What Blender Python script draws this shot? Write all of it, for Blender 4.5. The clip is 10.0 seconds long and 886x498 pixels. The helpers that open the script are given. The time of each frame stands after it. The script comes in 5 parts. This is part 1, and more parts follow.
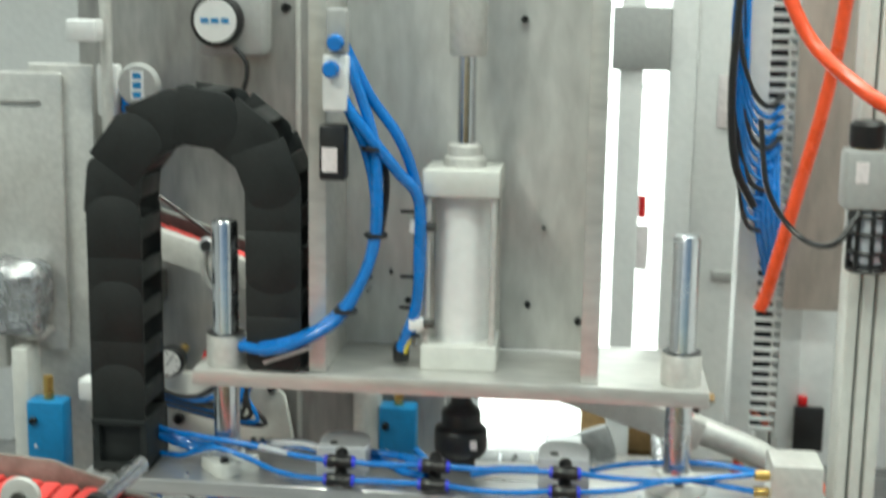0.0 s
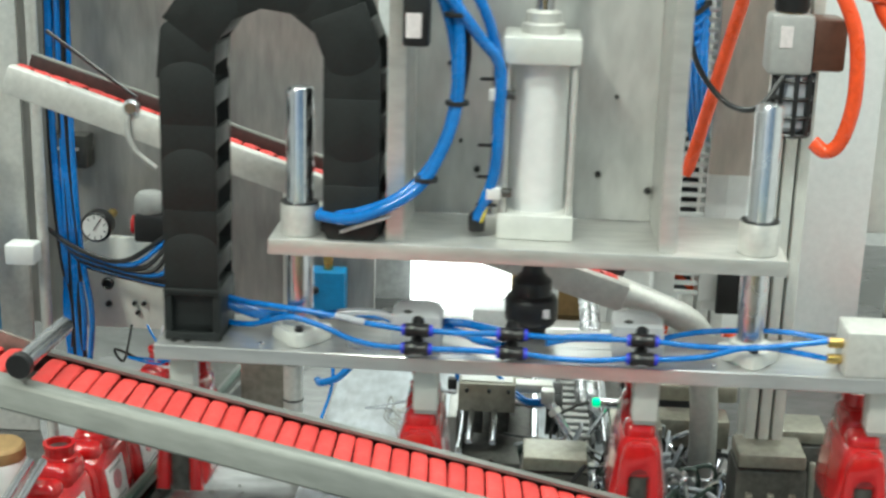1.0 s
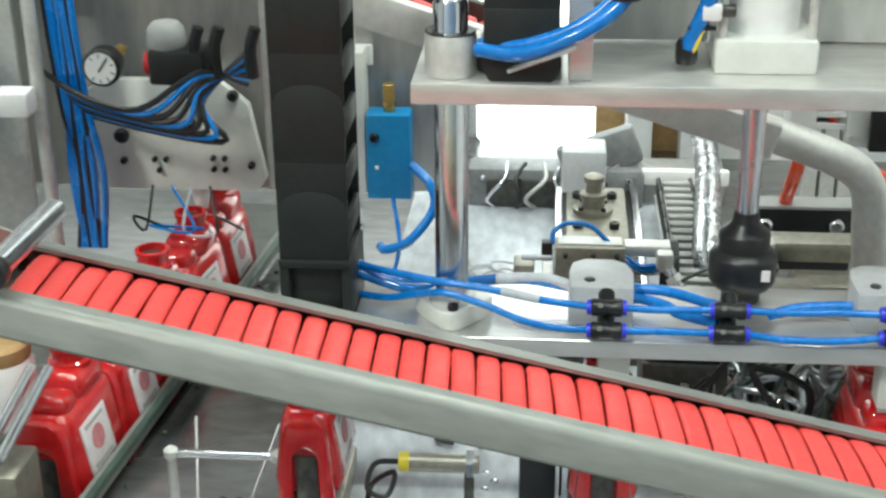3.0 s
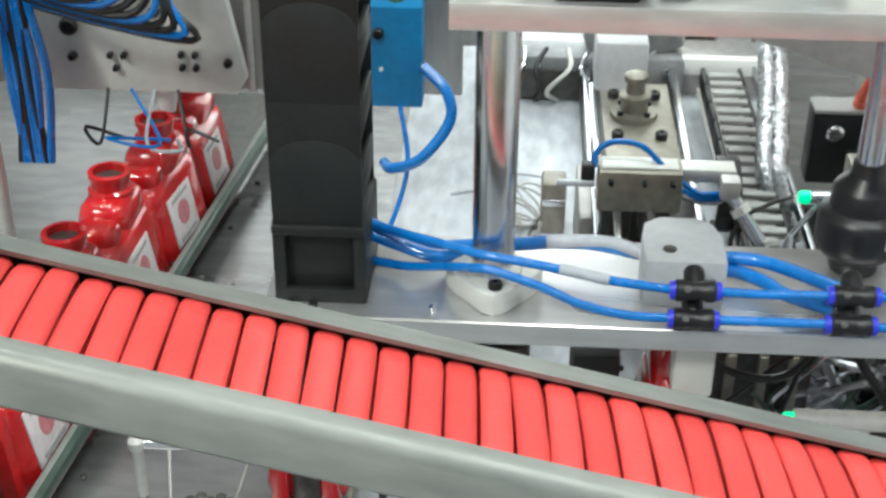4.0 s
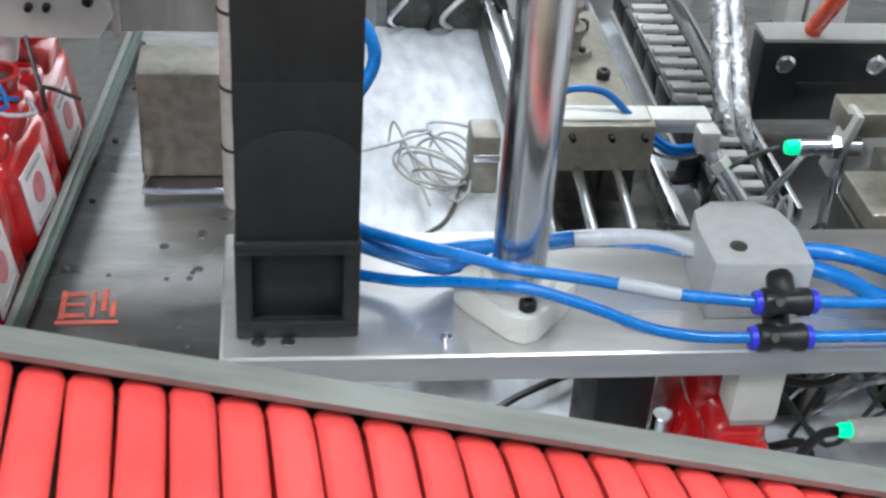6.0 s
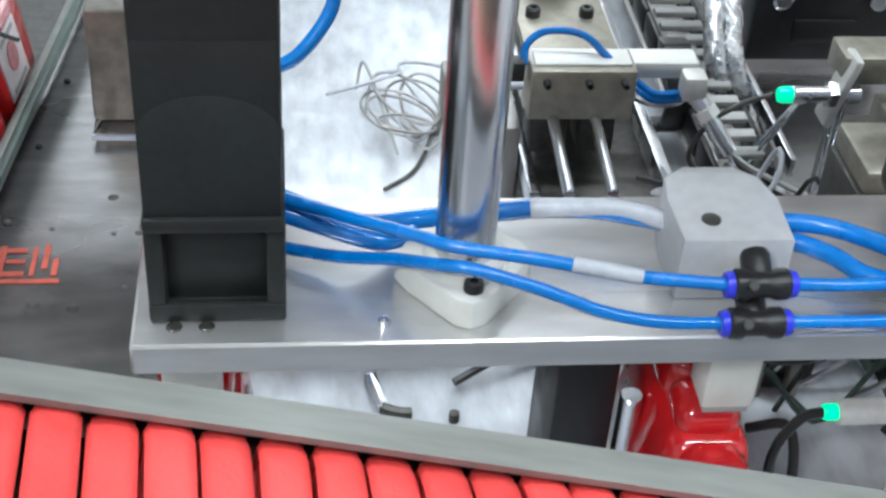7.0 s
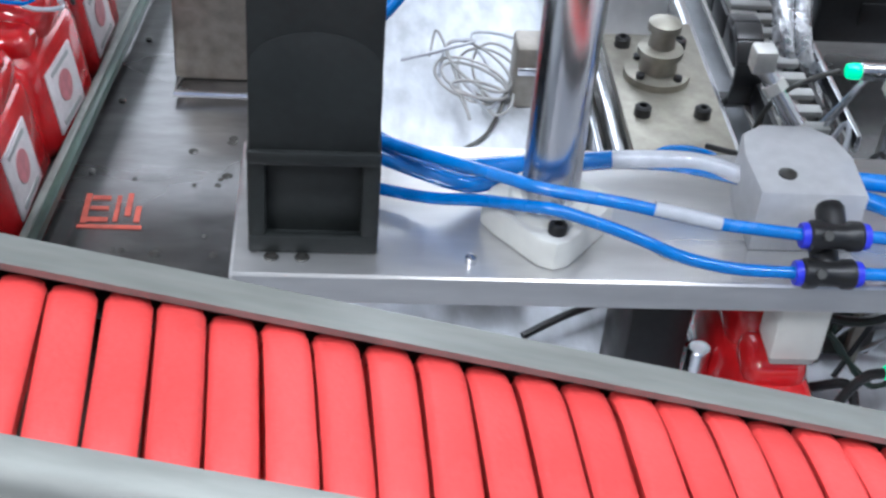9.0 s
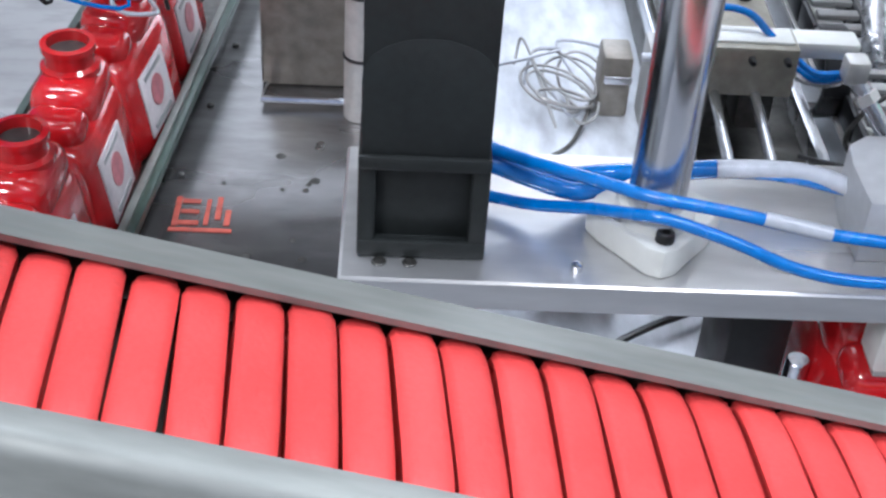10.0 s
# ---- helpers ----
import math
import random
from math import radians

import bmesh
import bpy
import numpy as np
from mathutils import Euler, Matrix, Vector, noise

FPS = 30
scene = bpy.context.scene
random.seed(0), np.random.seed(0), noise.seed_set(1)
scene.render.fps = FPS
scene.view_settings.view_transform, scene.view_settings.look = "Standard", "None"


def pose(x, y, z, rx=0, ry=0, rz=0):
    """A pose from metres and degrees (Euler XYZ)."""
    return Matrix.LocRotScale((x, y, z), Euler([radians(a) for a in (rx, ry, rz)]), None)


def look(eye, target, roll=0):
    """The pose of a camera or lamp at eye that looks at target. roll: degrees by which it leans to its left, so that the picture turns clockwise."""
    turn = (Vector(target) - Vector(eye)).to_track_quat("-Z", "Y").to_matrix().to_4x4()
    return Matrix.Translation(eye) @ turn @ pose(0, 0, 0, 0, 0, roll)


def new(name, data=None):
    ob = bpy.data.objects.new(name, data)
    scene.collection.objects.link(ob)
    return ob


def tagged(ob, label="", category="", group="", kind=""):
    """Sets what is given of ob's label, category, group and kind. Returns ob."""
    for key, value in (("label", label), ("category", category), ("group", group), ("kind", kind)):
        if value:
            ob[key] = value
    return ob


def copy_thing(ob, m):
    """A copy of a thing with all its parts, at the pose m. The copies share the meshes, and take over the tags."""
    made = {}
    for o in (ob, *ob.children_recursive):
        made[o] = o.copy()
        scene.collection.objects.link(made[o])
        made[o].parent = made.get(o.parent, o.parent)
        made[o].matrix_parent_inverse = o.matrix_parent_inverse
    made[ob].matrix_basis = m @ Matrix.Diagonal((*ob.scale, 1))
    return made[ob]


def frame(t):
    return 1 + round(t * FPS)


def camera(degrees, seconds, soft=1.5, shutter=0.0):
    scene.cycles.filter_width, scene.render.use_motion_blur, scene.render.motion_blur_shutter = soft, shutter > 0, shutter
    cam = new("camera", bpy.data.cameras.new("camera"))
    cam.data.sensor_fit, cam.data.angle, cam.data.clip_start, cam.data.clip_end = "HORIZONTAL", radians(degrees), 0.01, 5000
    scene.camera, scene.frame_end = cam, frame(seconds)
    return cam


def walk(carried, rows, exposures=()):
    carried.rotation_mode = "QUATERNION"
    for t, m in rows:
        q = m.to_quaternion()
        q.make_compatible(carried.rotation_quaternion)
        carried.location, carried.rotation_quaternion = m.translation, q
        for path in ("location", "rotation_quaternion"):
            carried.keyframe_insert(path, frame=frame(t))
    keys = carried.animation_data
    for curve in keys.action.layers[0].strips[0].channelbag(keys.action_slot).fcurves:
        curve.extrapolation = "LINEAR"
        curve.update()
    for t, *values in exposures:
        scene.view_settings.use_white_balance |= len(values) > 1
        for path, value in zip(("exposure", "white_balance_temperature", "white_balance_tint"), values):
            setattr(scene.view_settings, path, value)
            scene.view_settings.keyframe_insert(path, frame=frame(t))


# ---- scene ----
cam = camera(35, 10.0, soft=2.5, shutter=0.4)
PATH = [
    (0, (0.2685, -1.2321, 0.5572), (-0.0344, 1.6981, -0.0100), 0.92),
    (0.5, (0.2262, -1.2414, 0.5687), (0.1068, 1.6470, -0.2328), 1.40),
    (1, (0.2835, -1.2356, 0.5493), (0.1169, 1.6428, -0.2797), 1.62),
    (1.5, (0.2442, -1.2127, 0.5483), (0.1487, 1.6362, -0.3869), 0.69),
    (2, (0.2761, -1.1654, 0.5367), (0.0098, 1.6641, -0.4239), -0.45),
    (2.5, (0.2916, -1.0556, 0.5087), (-0.1050, 1.6922, -0.6280), -1.55),
    (2.7, (0.2624, -1.0111, 0.4948), (-0.0795, 1.7375, -0.6575), -1.27),
    (3.8, (0.1542, -0.7040, 0.4498), (0.0882, 1.9208, -1.0013), 0.93),
    (4, (0.1485, -0.6779, 0.4519), (0.0016, 1.9022, -1.0718), 0.39),
    (4.5, (0.0735, -0.5935, 0.4159), (0.2435, 1.8909, -1.2570), 3.32),
    (5, (-0.0141, -0.5656, 0.3984), (0.4316, 1.8642, -1.3038), 4.57),
    (5.5, (-0.0049, -0.5287, 0.3964), (0.4115, 1.9301, -1.2712), 4.70),
    (6.8, (0.0700, -0.4217, 0.3786), (0.3449, 1.9625, -1.4214), 2.92),
    (7, (0.0667, -0.4173, 0.3751), (0.3859, 1.9389, -1.4542), 4.04),
    (7.5, (0.0607, -0.4221, 0.3685), (0.3572, 1.9276, -1.4730), 4.56),
    (8, (0.0593, -0.4357, 0.3715), (0.3360, 1.9184, -1.4674), 4.61),
    (8.5, (0.0521, -0.4482, 0.3692), (0.3116, 1.9124, -1.4640), 4.77),
    (9, (0.0446, -0.4501, 0.3716), (0.2805, 1.9054, -1.4713), 4.88),
    (9.5, (0.0261, -0.4520, 0.3744), (0.2028, 1.9169, -1.4579), 4.58),
    (10, (0.0208, -0.4515, 0.3710), (0.1477, 1.9173, -1.4654), 4.03),
]
walk(cam, [(t, look(e, g, r)) for t, e, g, r in PATH],
     exposures=[(0, -0.25, 6650, -7), (0.8, -0.08, 6600, -7), (2.7, 0.0, 6500, -4), (3.8, -0.02, 6450, -2), (4.6, -0.02, 6200, 6), (5.5, -0.06, 6150, 6), (7, 0.05, 6000, 5), (10, -0.02, 5750, 12)])

# ---- light: a bright factory hall ----
world = bpy.data.worlds.new("hall_light")
scene.world = world
world.use_nodes = True
wn = world.node_tree.nodes
wl = world.node_tree.links
sky = wn.new("ShaderNodeTexSky")
sky.sky_type, sky.sun_disc = "NISHITA", False
sky.sun_elevation, sky.sun_rotation = radians(41), radians(216)
wn["Background"].inputs[1].default_value = 0.08
wl.new(sky.outputs[0], wn["Background"].inputs[0])
sun = new("sun", bpy.data.lights.new("sun", "SUN"))
sun.data.energy, sun.data.angle, sun.data.color = 1.6, radians(10), (1, 0.97, 0.93)
sun.matrix_world = look((-1.4, -2.1, 2.5), (0.2, 0.1, 0))

MATS = {}


def mat(name, color, rough=0.5, metal=0.0, var=0.12, scale=12.0, bump=0.05, grain=160.0, stretch=(1, 1, 1), glass=0.0, emit=0.0, rand=0.0, coat=0.0):
    """A procedural surface: colour varied at two scales, uneven gloss and fine relief."""
    m = bpy.data.materials.new(name)
    m.use_nodes = True
    n, l = m.node_tree.nodes, m.node_tree.links
    b = n["Principled BSDF"]
    co = n.new("ShaderNodeTexCoord")
    mp = n.new("ShaderNodeMapping")
    mp.inputs["Scale"].default_value = stretch
    l.new(co.outputs["Object"], mp.inputs[0])
    n1, n2 = n.new("ShaderNodeTexNoise"), n.new("ShaderNodeTexNoise")
    n1.inputs["Scale"].default_value, n2.inputs["Scale"].default_value = scale, grain
    n1.inputs["Detail"].default_value, n2.inputs["Detail"].default_value = 4, 3
    l.new(mp.outputs[0], n1.inputs[0]), l.new(mp.outputs[0], n2.inputs[0])
    mix = n.new("ShaderNodeMath")
    mix.operation = "ADD"
    l.new(n1.outputs[0], mix.inputs[0]), l.new(n2.outputs[0], mix.inputs[1])
    ramp = n.new("ShaderNodeValToRGB")
    lo = [max(0, c * (1 - var * 1.6)) for c in color]
    hi = [min(1, c * (1 + var)) for c in color]
    ramp.color_ramp.elements[0].position, ramp.color_ramp.elements[1].position = 0.36, 0.64
    ramp.color_ramp.elements[0].color, ramp.color_ramp.elements[1].color = (*lo, 1), (*hi, 1)
    half = n.new("ShaderNodeMath")
    half.operation, half.inputs[1].default_value = "MULTIPLY", 0.5
    l.new(mix.outputs[0], half.inputs[0]), l.new(half.outputs[0], ramp.inputs[0])
    out = ramp.outputs[0]
    if rand:
        info, hsv = n.new("ShaderNodeObjectInfo"), n.new("ShaderNodeHueSaturation")
        mr = n.new("ShaderNodeMapRange")
        mr.inputs["To Min"].default_value, mr.inputs["To Max"].default_value = 1 - rand, 1 + rand
        l.new(info.outputs["Random"], mr.inputs[0]), l.new(mr.outputs[0], hsv.inputs["Value"])
        l.new(out, hsv.inputs["Color"])
        out = hsv.outputs[0]
    l.new(out, b.inputs["Base Color"])
    rr = n.new("ShaderNodeMapRange")
    rr.inputs["From Min"].default_value, rr.inputs["From Max"].default_value = 0.3, 0.7
    rr.inputs["To Min"].default_value, rr.inputs["To Max"].default_value = max(0.02, rough - 0.1), min(1, rough + 0.1)
    l.new(n1.outputs[0], rr.inputs[0]), l.new(rr.outputs[0], b.inputs["Roughness"])
    b.inputs["Metallic"].default_value = metal
    b.inputs["Transmission Weight"].default_value = glass
    b.inputs["Coat Weight"].default_value = coat
    if emit:
        b.inputs["Emission Color"].default_value = (*color, 1)
        b.inputs["Emission Strength"].default_value = emit
    if bump:
        bp = n.new("ShaderNodeBump")
        bp.inputs["Strength"].default_value, bp.inputs["Distance"].default_value = bump, 0.002
        l.new(n2.outputs[0], bp.inputs["Height"]), l.new(bp.outputs[0], b.inputs["Normal"])
    MATS[name] = m
    return m


STEEL = mat("brushed_steel_sheet", (0.42, 0.41, 0.395), 0.45, 0.6, 0.14, 9, 0.06, 90, (1, 1, 0.25))
TABLE = mat("stainless_table_sheet", (0.29, 0.286, 0.285), 0.26, 0.9, 0.2, 6, 0.05, 70, (0.4, 1, 1))
ALU = mat("anodised_aluminium", (0.64, 0.63, 0.6), 0.42, 0.4, 0.08, 14, 0.04, 150)
MILLED = mat("milled_aluminium_plate", (0.68, 0.67, 0.64), 0.38, 0.6, 0.1, 10, 0.05, 110, (0.3, 1, 1))
PLATE = mat("ground_aluminium_plate", (0.7, 0.695, 0.69), 0.33, 0.8, 0.1, 7, 0.05, 90, (0.25, 1, 1))
CHROME = mat("polished_chrome_shaft", (0.66, 0.67, 0.7), 0.22, 1.0, 0.04, 20, 0.01, 120)
WHITE = mat("white_painted_metal", (0.78, 0.78, 0.77), 0.35, 0.0, 0.04, 8, 0.03, 90)
CREAM = mat("off_white_profile_paint", (0.68, 0.68, 0.64), 0.4, 0.1, 0.05, 8, 0.03, 90)
BLACK = mat("black_cable_chain_plastic", (0.0085, 0.011, 0.0105), 0.58, 0.0, 0.25, 30, 0.08, 260)
RUBBER = mat("black_fitting_plastic", (0.012, 0.012, 0.013), 0.38, 0.0, 0.2, 40, 0.04, 250)
BLUE = mat("blue_polyurethane_hose", (0.006, 0.17, 0.56), 0.22, 0.0, 0.12, 30, 0.02, 200, coat=0.4)
VIOLET = mat("blue_release_ring", (0.03, 0.04, 0.62), 0.35, 0.0, 0.1, 40, 0.02, 200)
CLEAR = mat("clear_grey_hose", (0.45, 0.47, 0.51), 0.2, 0.0, 0.08, 40, 0.02, 200, coat=0.4)
ORANGE = mat("orange_air_hose", (0.85, 0.085, 0.02), 0.3, 0.0, 0.1, 20, 0.02, 150, coat=0.3)
RED = mat("red_cap_plastic", (0.64, 0.054, 0.05), 0.45, 0.0, 0.08, 80, 0.14, 420, rand=0.14)
BOTTLE = mat("glossy_red_bottle_plastic", (0.52, 0.011, 0.014), 0.16, 0.0, 0.1, 14, 0.02, 120, coat=0.6)
LABEL = mat("white_paper_label", (0.72, 0.66, 0.66), 0.5, 0.0, 0.08, 90, 0.03, 200)
FROST = mat("frosted_acrylic", (0.72, 0.73, 0.75), 0.4, 0.0, 0.06, 20, 0.04, 150, glass=0.45)
BOX_BLUE = mat("bright_blue_box_paint", (0.01, 0.2, 0.45), 0.4, 0.0, 0.08, 20, 0.03, 150)
BRASS = mat("brass", (0.6, 0.42, 0.14), 0.3, 0.9, 0.12, 30, 0.03, 150)
WOOD = mat("brown_cardboard", (0.42, 0.27, 0.12), 0.7, 0.0, 0.12, 8, 0.06, 110)
DAY = mat("daylight_window_glass", (0.95, 0.97, 1.0), 0.5, 0.0, 0.02, 4, 0, 50, emit=1.8)
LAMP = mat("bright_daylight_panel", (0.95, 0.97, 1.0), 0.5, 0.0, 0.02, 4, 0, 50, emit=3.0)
GREEN = mat("green_indicator", (0.02, 0.8, 0.36), 0.3, 0.0, 0.05, 40, 0, 90, emit=0.9)
GREYPL = mat("grey_box_plastic", (0.35, 0.35, 0.34), 0.5, 0.0, 0.06, 14, 0.04, 140)
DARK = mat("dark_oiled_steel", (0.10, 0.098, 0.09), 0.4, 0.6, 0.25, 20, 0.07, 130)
TAN = mat("raw_steel_block", (0.36, 0.34, 0.285), 0.42, 0.7, 0.14, 16, 0.05, 120)
FLOOR = mat("grey_factory_floor", (0.32, 0.32, 0.33), 0.45, 0.0, 0.12, 3, 0.05, 60)
WALLP = mat("white_hall_wall", (0.75, 0.75, 0.74), 0.6, 0.0, 0.05, 2, 0.03, 50)
REDINK = mat("red_print_ink", (0.42, 0.075, 0.05), 0.5, 0.0, 0.2, 60, 0.02, 150)
INK = mat("dark_print", (0.04, 0.04, 0.05), 0.5, 0.0, 0.1, 60, 0.02, 150)


# ---- small mesh kit ----
def bm_box(size, at=(0, 0, 0), bevel=0.0015, bm=None, rot=None, seg=2):
    bm = bm or bmesh.new()
    r = bmesh.ops.create_cube(bm, size=1.0)
    vs = r["verts"]
    bmesh.ops.scale(bm, vec=size, verts=vs)
    if bevel:
        es = list({e for v in vs for e in v.link_edges})
        g = bmesh.ops.bevel(bm, geom=es, offset=min(bevel, min(size) * 0.45), segments=seg, profile=0.5, affect="EDGES")
        vs = list({v for f in g["faces"] for v in f.verts} | {v for v in vs if v.is_valid})
        vs = list({w for v in vs for e in v.link_edges for w in e.verts} | set(vs))
    m = Matrix.Translation(at) @ (rot.to_4x4() if rot else Matrix())
    bmesh.ops.transform(bm, matrix=m, verts=vs)
    return bm


def bm_lathe(profile, at=(0, 0, 0), axis="z", seg=24, bm=None, arc=None):
    """Turns (radius, height) pairs round an axis."""
    bm = bm or bmesh.new()
    turn = {"z": Matrix(), "x": Matrix.Rotation(radians(90), 4, "Y"), "y": Matrix.Rotation(radians(-90), 4, "X")}[axis] if isinstance(axis, str) else axis
    m = Matrix.Translation(at) @ turn
    rings = []
    for r, h in profile:
        rings.append([bm.verts.new(m @ Vector((r * math.cos(2 * math.pi * i / seg), r * math.sin(2 * math.pi * i / seg), h))) for i in range(seg)])
    for a, b in zip(rings, rings[1:]):
        for i in range(seg):
            j = (i + 1) % seg
            bm.faces.new((a[i], a[j], b[j], b[i]))
    bm.faces.new(list(reversed(rings[0])))
    bm.faces.new(rings[-1])
    return bm


def rod(r, length, at, axis="z", seg=20, c=0.0008, bm=None):
    return bm_lathe([(r - c, 0), (r, c), (r, length - c), (r - c, length)], at, axis, seg, bm)


def spline(points, n=8):
    """A smooth line through points."""
    p = [Vector(q) for q in points]
    p = [p[0] * 2 - p[1]] + p + [p[-1] * 2 - p[-2]]
    out = []
    for i in range(1, len(p) - 2):
        a, b, c, d = p[i - 1:i + 3]
        for k in range(n):
            t = k / n
            out.append(0.5 * (2 * b + (c - a) * t + (2 * a - 5 * b + 4 * c - d) * t * t + (3 * b - a - 3 * c + d) * t ** 3))
    out.append(p[-2])
    return out


def bm_tube(points, r, seg=10, n=8, bm=None, smooth=True):
    bm = bm or bmesh.new()
    line = spline(points, n) if smooth else [Vector(q) for q in points]
    side = None
    rings = []
    for i, p in enumerate(line):
        d = (line[min(i + 1, len(line) - 1)] - line[max(i - 1, 0)]).normalized()
        if side is None:
            side = d.orthogonal().normalized()
        side = (side - d * side.dot(d)).normalized()
        up = d.cross(side)
        rings.append([bm.verts.new(p + r * (side * math.cos(2 * math.pi * k / seg) + up * math.sin(2 * math.pi * k / seg))) for k in range(seg)])
    for a, b in zip(rings, rings[1:]):
        for k in range(seg):
            j = (k + 1) % seg
            bm.faces.new((a[k], a[j], b[j], b[k]))
    bm.faces.new(list(reversed(rings[0])))
    bm.faces.new(rings[-1])
    return bm


def bm_prism(outline, h, at=(0, 0, 0), axis="z", bm=None, bevel=0.0):
    """An outline (x, y) raised by h along an axis."""
    bm = bm or bmesh.new()
    turn = {"z": Matrix(), "y": Matrix.Rotation(radians(90), 4, "X"), "x": Matrix(((0, 0, 1, 0), (1, 0, 0, 0), (0, 1, 0, 0), (0, 0, 0, 1)))}[axis]
    m = Matrix.Translation(at) @ turn
    lo = [bm.verts.new(m @ Vector((x, y, 0))) for x, y in outline]
    hi = [bm.verts.new(m @ Vector((x, y, h))) for x, y in outline]
    k = len(outline)
    fs = [bm.faces.new(list(reversed(lo))), bm.faces.new(hi)]
    for i in range(k):
        j = (i + 1) % k
        fs.append(bm.faces.new((lo[i], lo[j], hi[j], hi[i])))
    bmesh.ops.recalc_face_normals(bm, faces=fs)
    if bevel:
        es = {e for f in fs[:2] for e in f.edges}
        bmesh.ops.bevel(bm, geom=list(es), offset=bevel, segments=2, profile=0.5, affect="EDGES")
    bmesh.ops.recalc_face_normals(bm, faces=bm.faces)
    return bm


def obj(name, bm, material, smooth=True):
    me = bpy.data.meshes.new(name)
    bm.to_mesh(me)
    bm.free()
    me.materials.append(material)
    if smooth:
        me.polygons.foreach_set("use_smooth", [True] * len(me.polygons))
        me.set_sharp_from_angle(angle=radians(38))
    return new(name, me)


def part(name, bm, material, parent, label=""):
    ob = obj(name, bm, material)
    ob.parent = parent
    if label:
        ob["label"] = label
    return ob


def thing(name, at, label, category, group="", kind=""):
    ob = new(name)
    ob.empty_display_size = 0.02
    ob.location = at
    return tagged(ob, label, category, group, kind)


def solid(name, bm, material, label, category="", group="", kind=""):
    return tagged(obj(name, bm, material), label, category, group, kind)


UP, LOW = [], []  # things that ride on the carriage, and those that also go down with the plate
LINKS = []


# ================= hall =================
def build_hall():
    solid("floor", bm_box((9, 9, 0.1), (0.3, 0.8, -1.05), 0), FLOOR, "smooth grey painted factory floor", "floor", kind="structure")
    w = solid("wall_north", bm_box((9, 0.12, 4), (0.3, 3.2, 0.95), 0), WALLP, "white painted hall wall", "wall", kind="structure")
    solid("wall_west", bm_box((0.12, 9, 4), (-2.6, 0.8, 0.95), 0), WALLP, "white painted hall side wall", "wall", kind="structure")
    solid("wall_east", bm_box((0.12, 9, 4), (3.2, 0.8, 0.95), 0), WALLP, "white painted hall side wall", "wall", kind="structure")
    solid("ceiling", bm_box((9, 5.5, 0.12), (0.3, 1.25, 2.6), 0), WALLP, "white hall ceiling", "ceiling", kind="structure")
    win = thing("window_1", (0.3, 3.12, 1.65), "wide high hall window full of daylight", "window", kind="structure")
    for z in (-0.72, 0.72):
        part("frame", bm_box((4.12, 0.06, 0.06), (0, 0, z), 0.004), WHITE, win)
    for k in range(5):
        part("mullion", bm_box((0.06, 0.06, 1.38), (-2.03 + 1.015 * k, 0, 0), 0.004), WHITE, win)
    for k in range(4):
        part("pane", bm_box((0.95, 0.01, 1.38), (-1.5225 + 1.015 * k, 0.012, 0), 0), DAY, win, "bright daylight pane")
    # battens out of view, added to brighten the machine and the partition
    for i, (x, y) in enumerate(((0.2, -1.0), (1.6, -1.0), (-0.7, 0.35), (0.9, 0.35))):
        t = thing("ceiling_light", (x, y, 2.5), "added fluorescent batten on the ceiling, out of view", "lamp", "ceiling battens")
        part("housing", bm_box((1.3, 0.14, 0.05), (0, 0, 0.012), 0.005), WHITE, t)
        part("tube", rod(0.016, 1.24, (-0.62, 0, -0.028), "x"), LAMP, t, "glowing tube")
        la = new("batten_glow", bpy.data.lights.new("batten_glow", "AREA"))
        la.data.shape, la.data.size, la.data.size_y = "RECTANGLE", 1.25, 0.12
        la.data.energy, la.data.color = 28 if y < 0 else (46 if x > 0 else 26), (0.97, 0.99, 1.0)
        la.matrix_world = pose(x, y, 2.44)


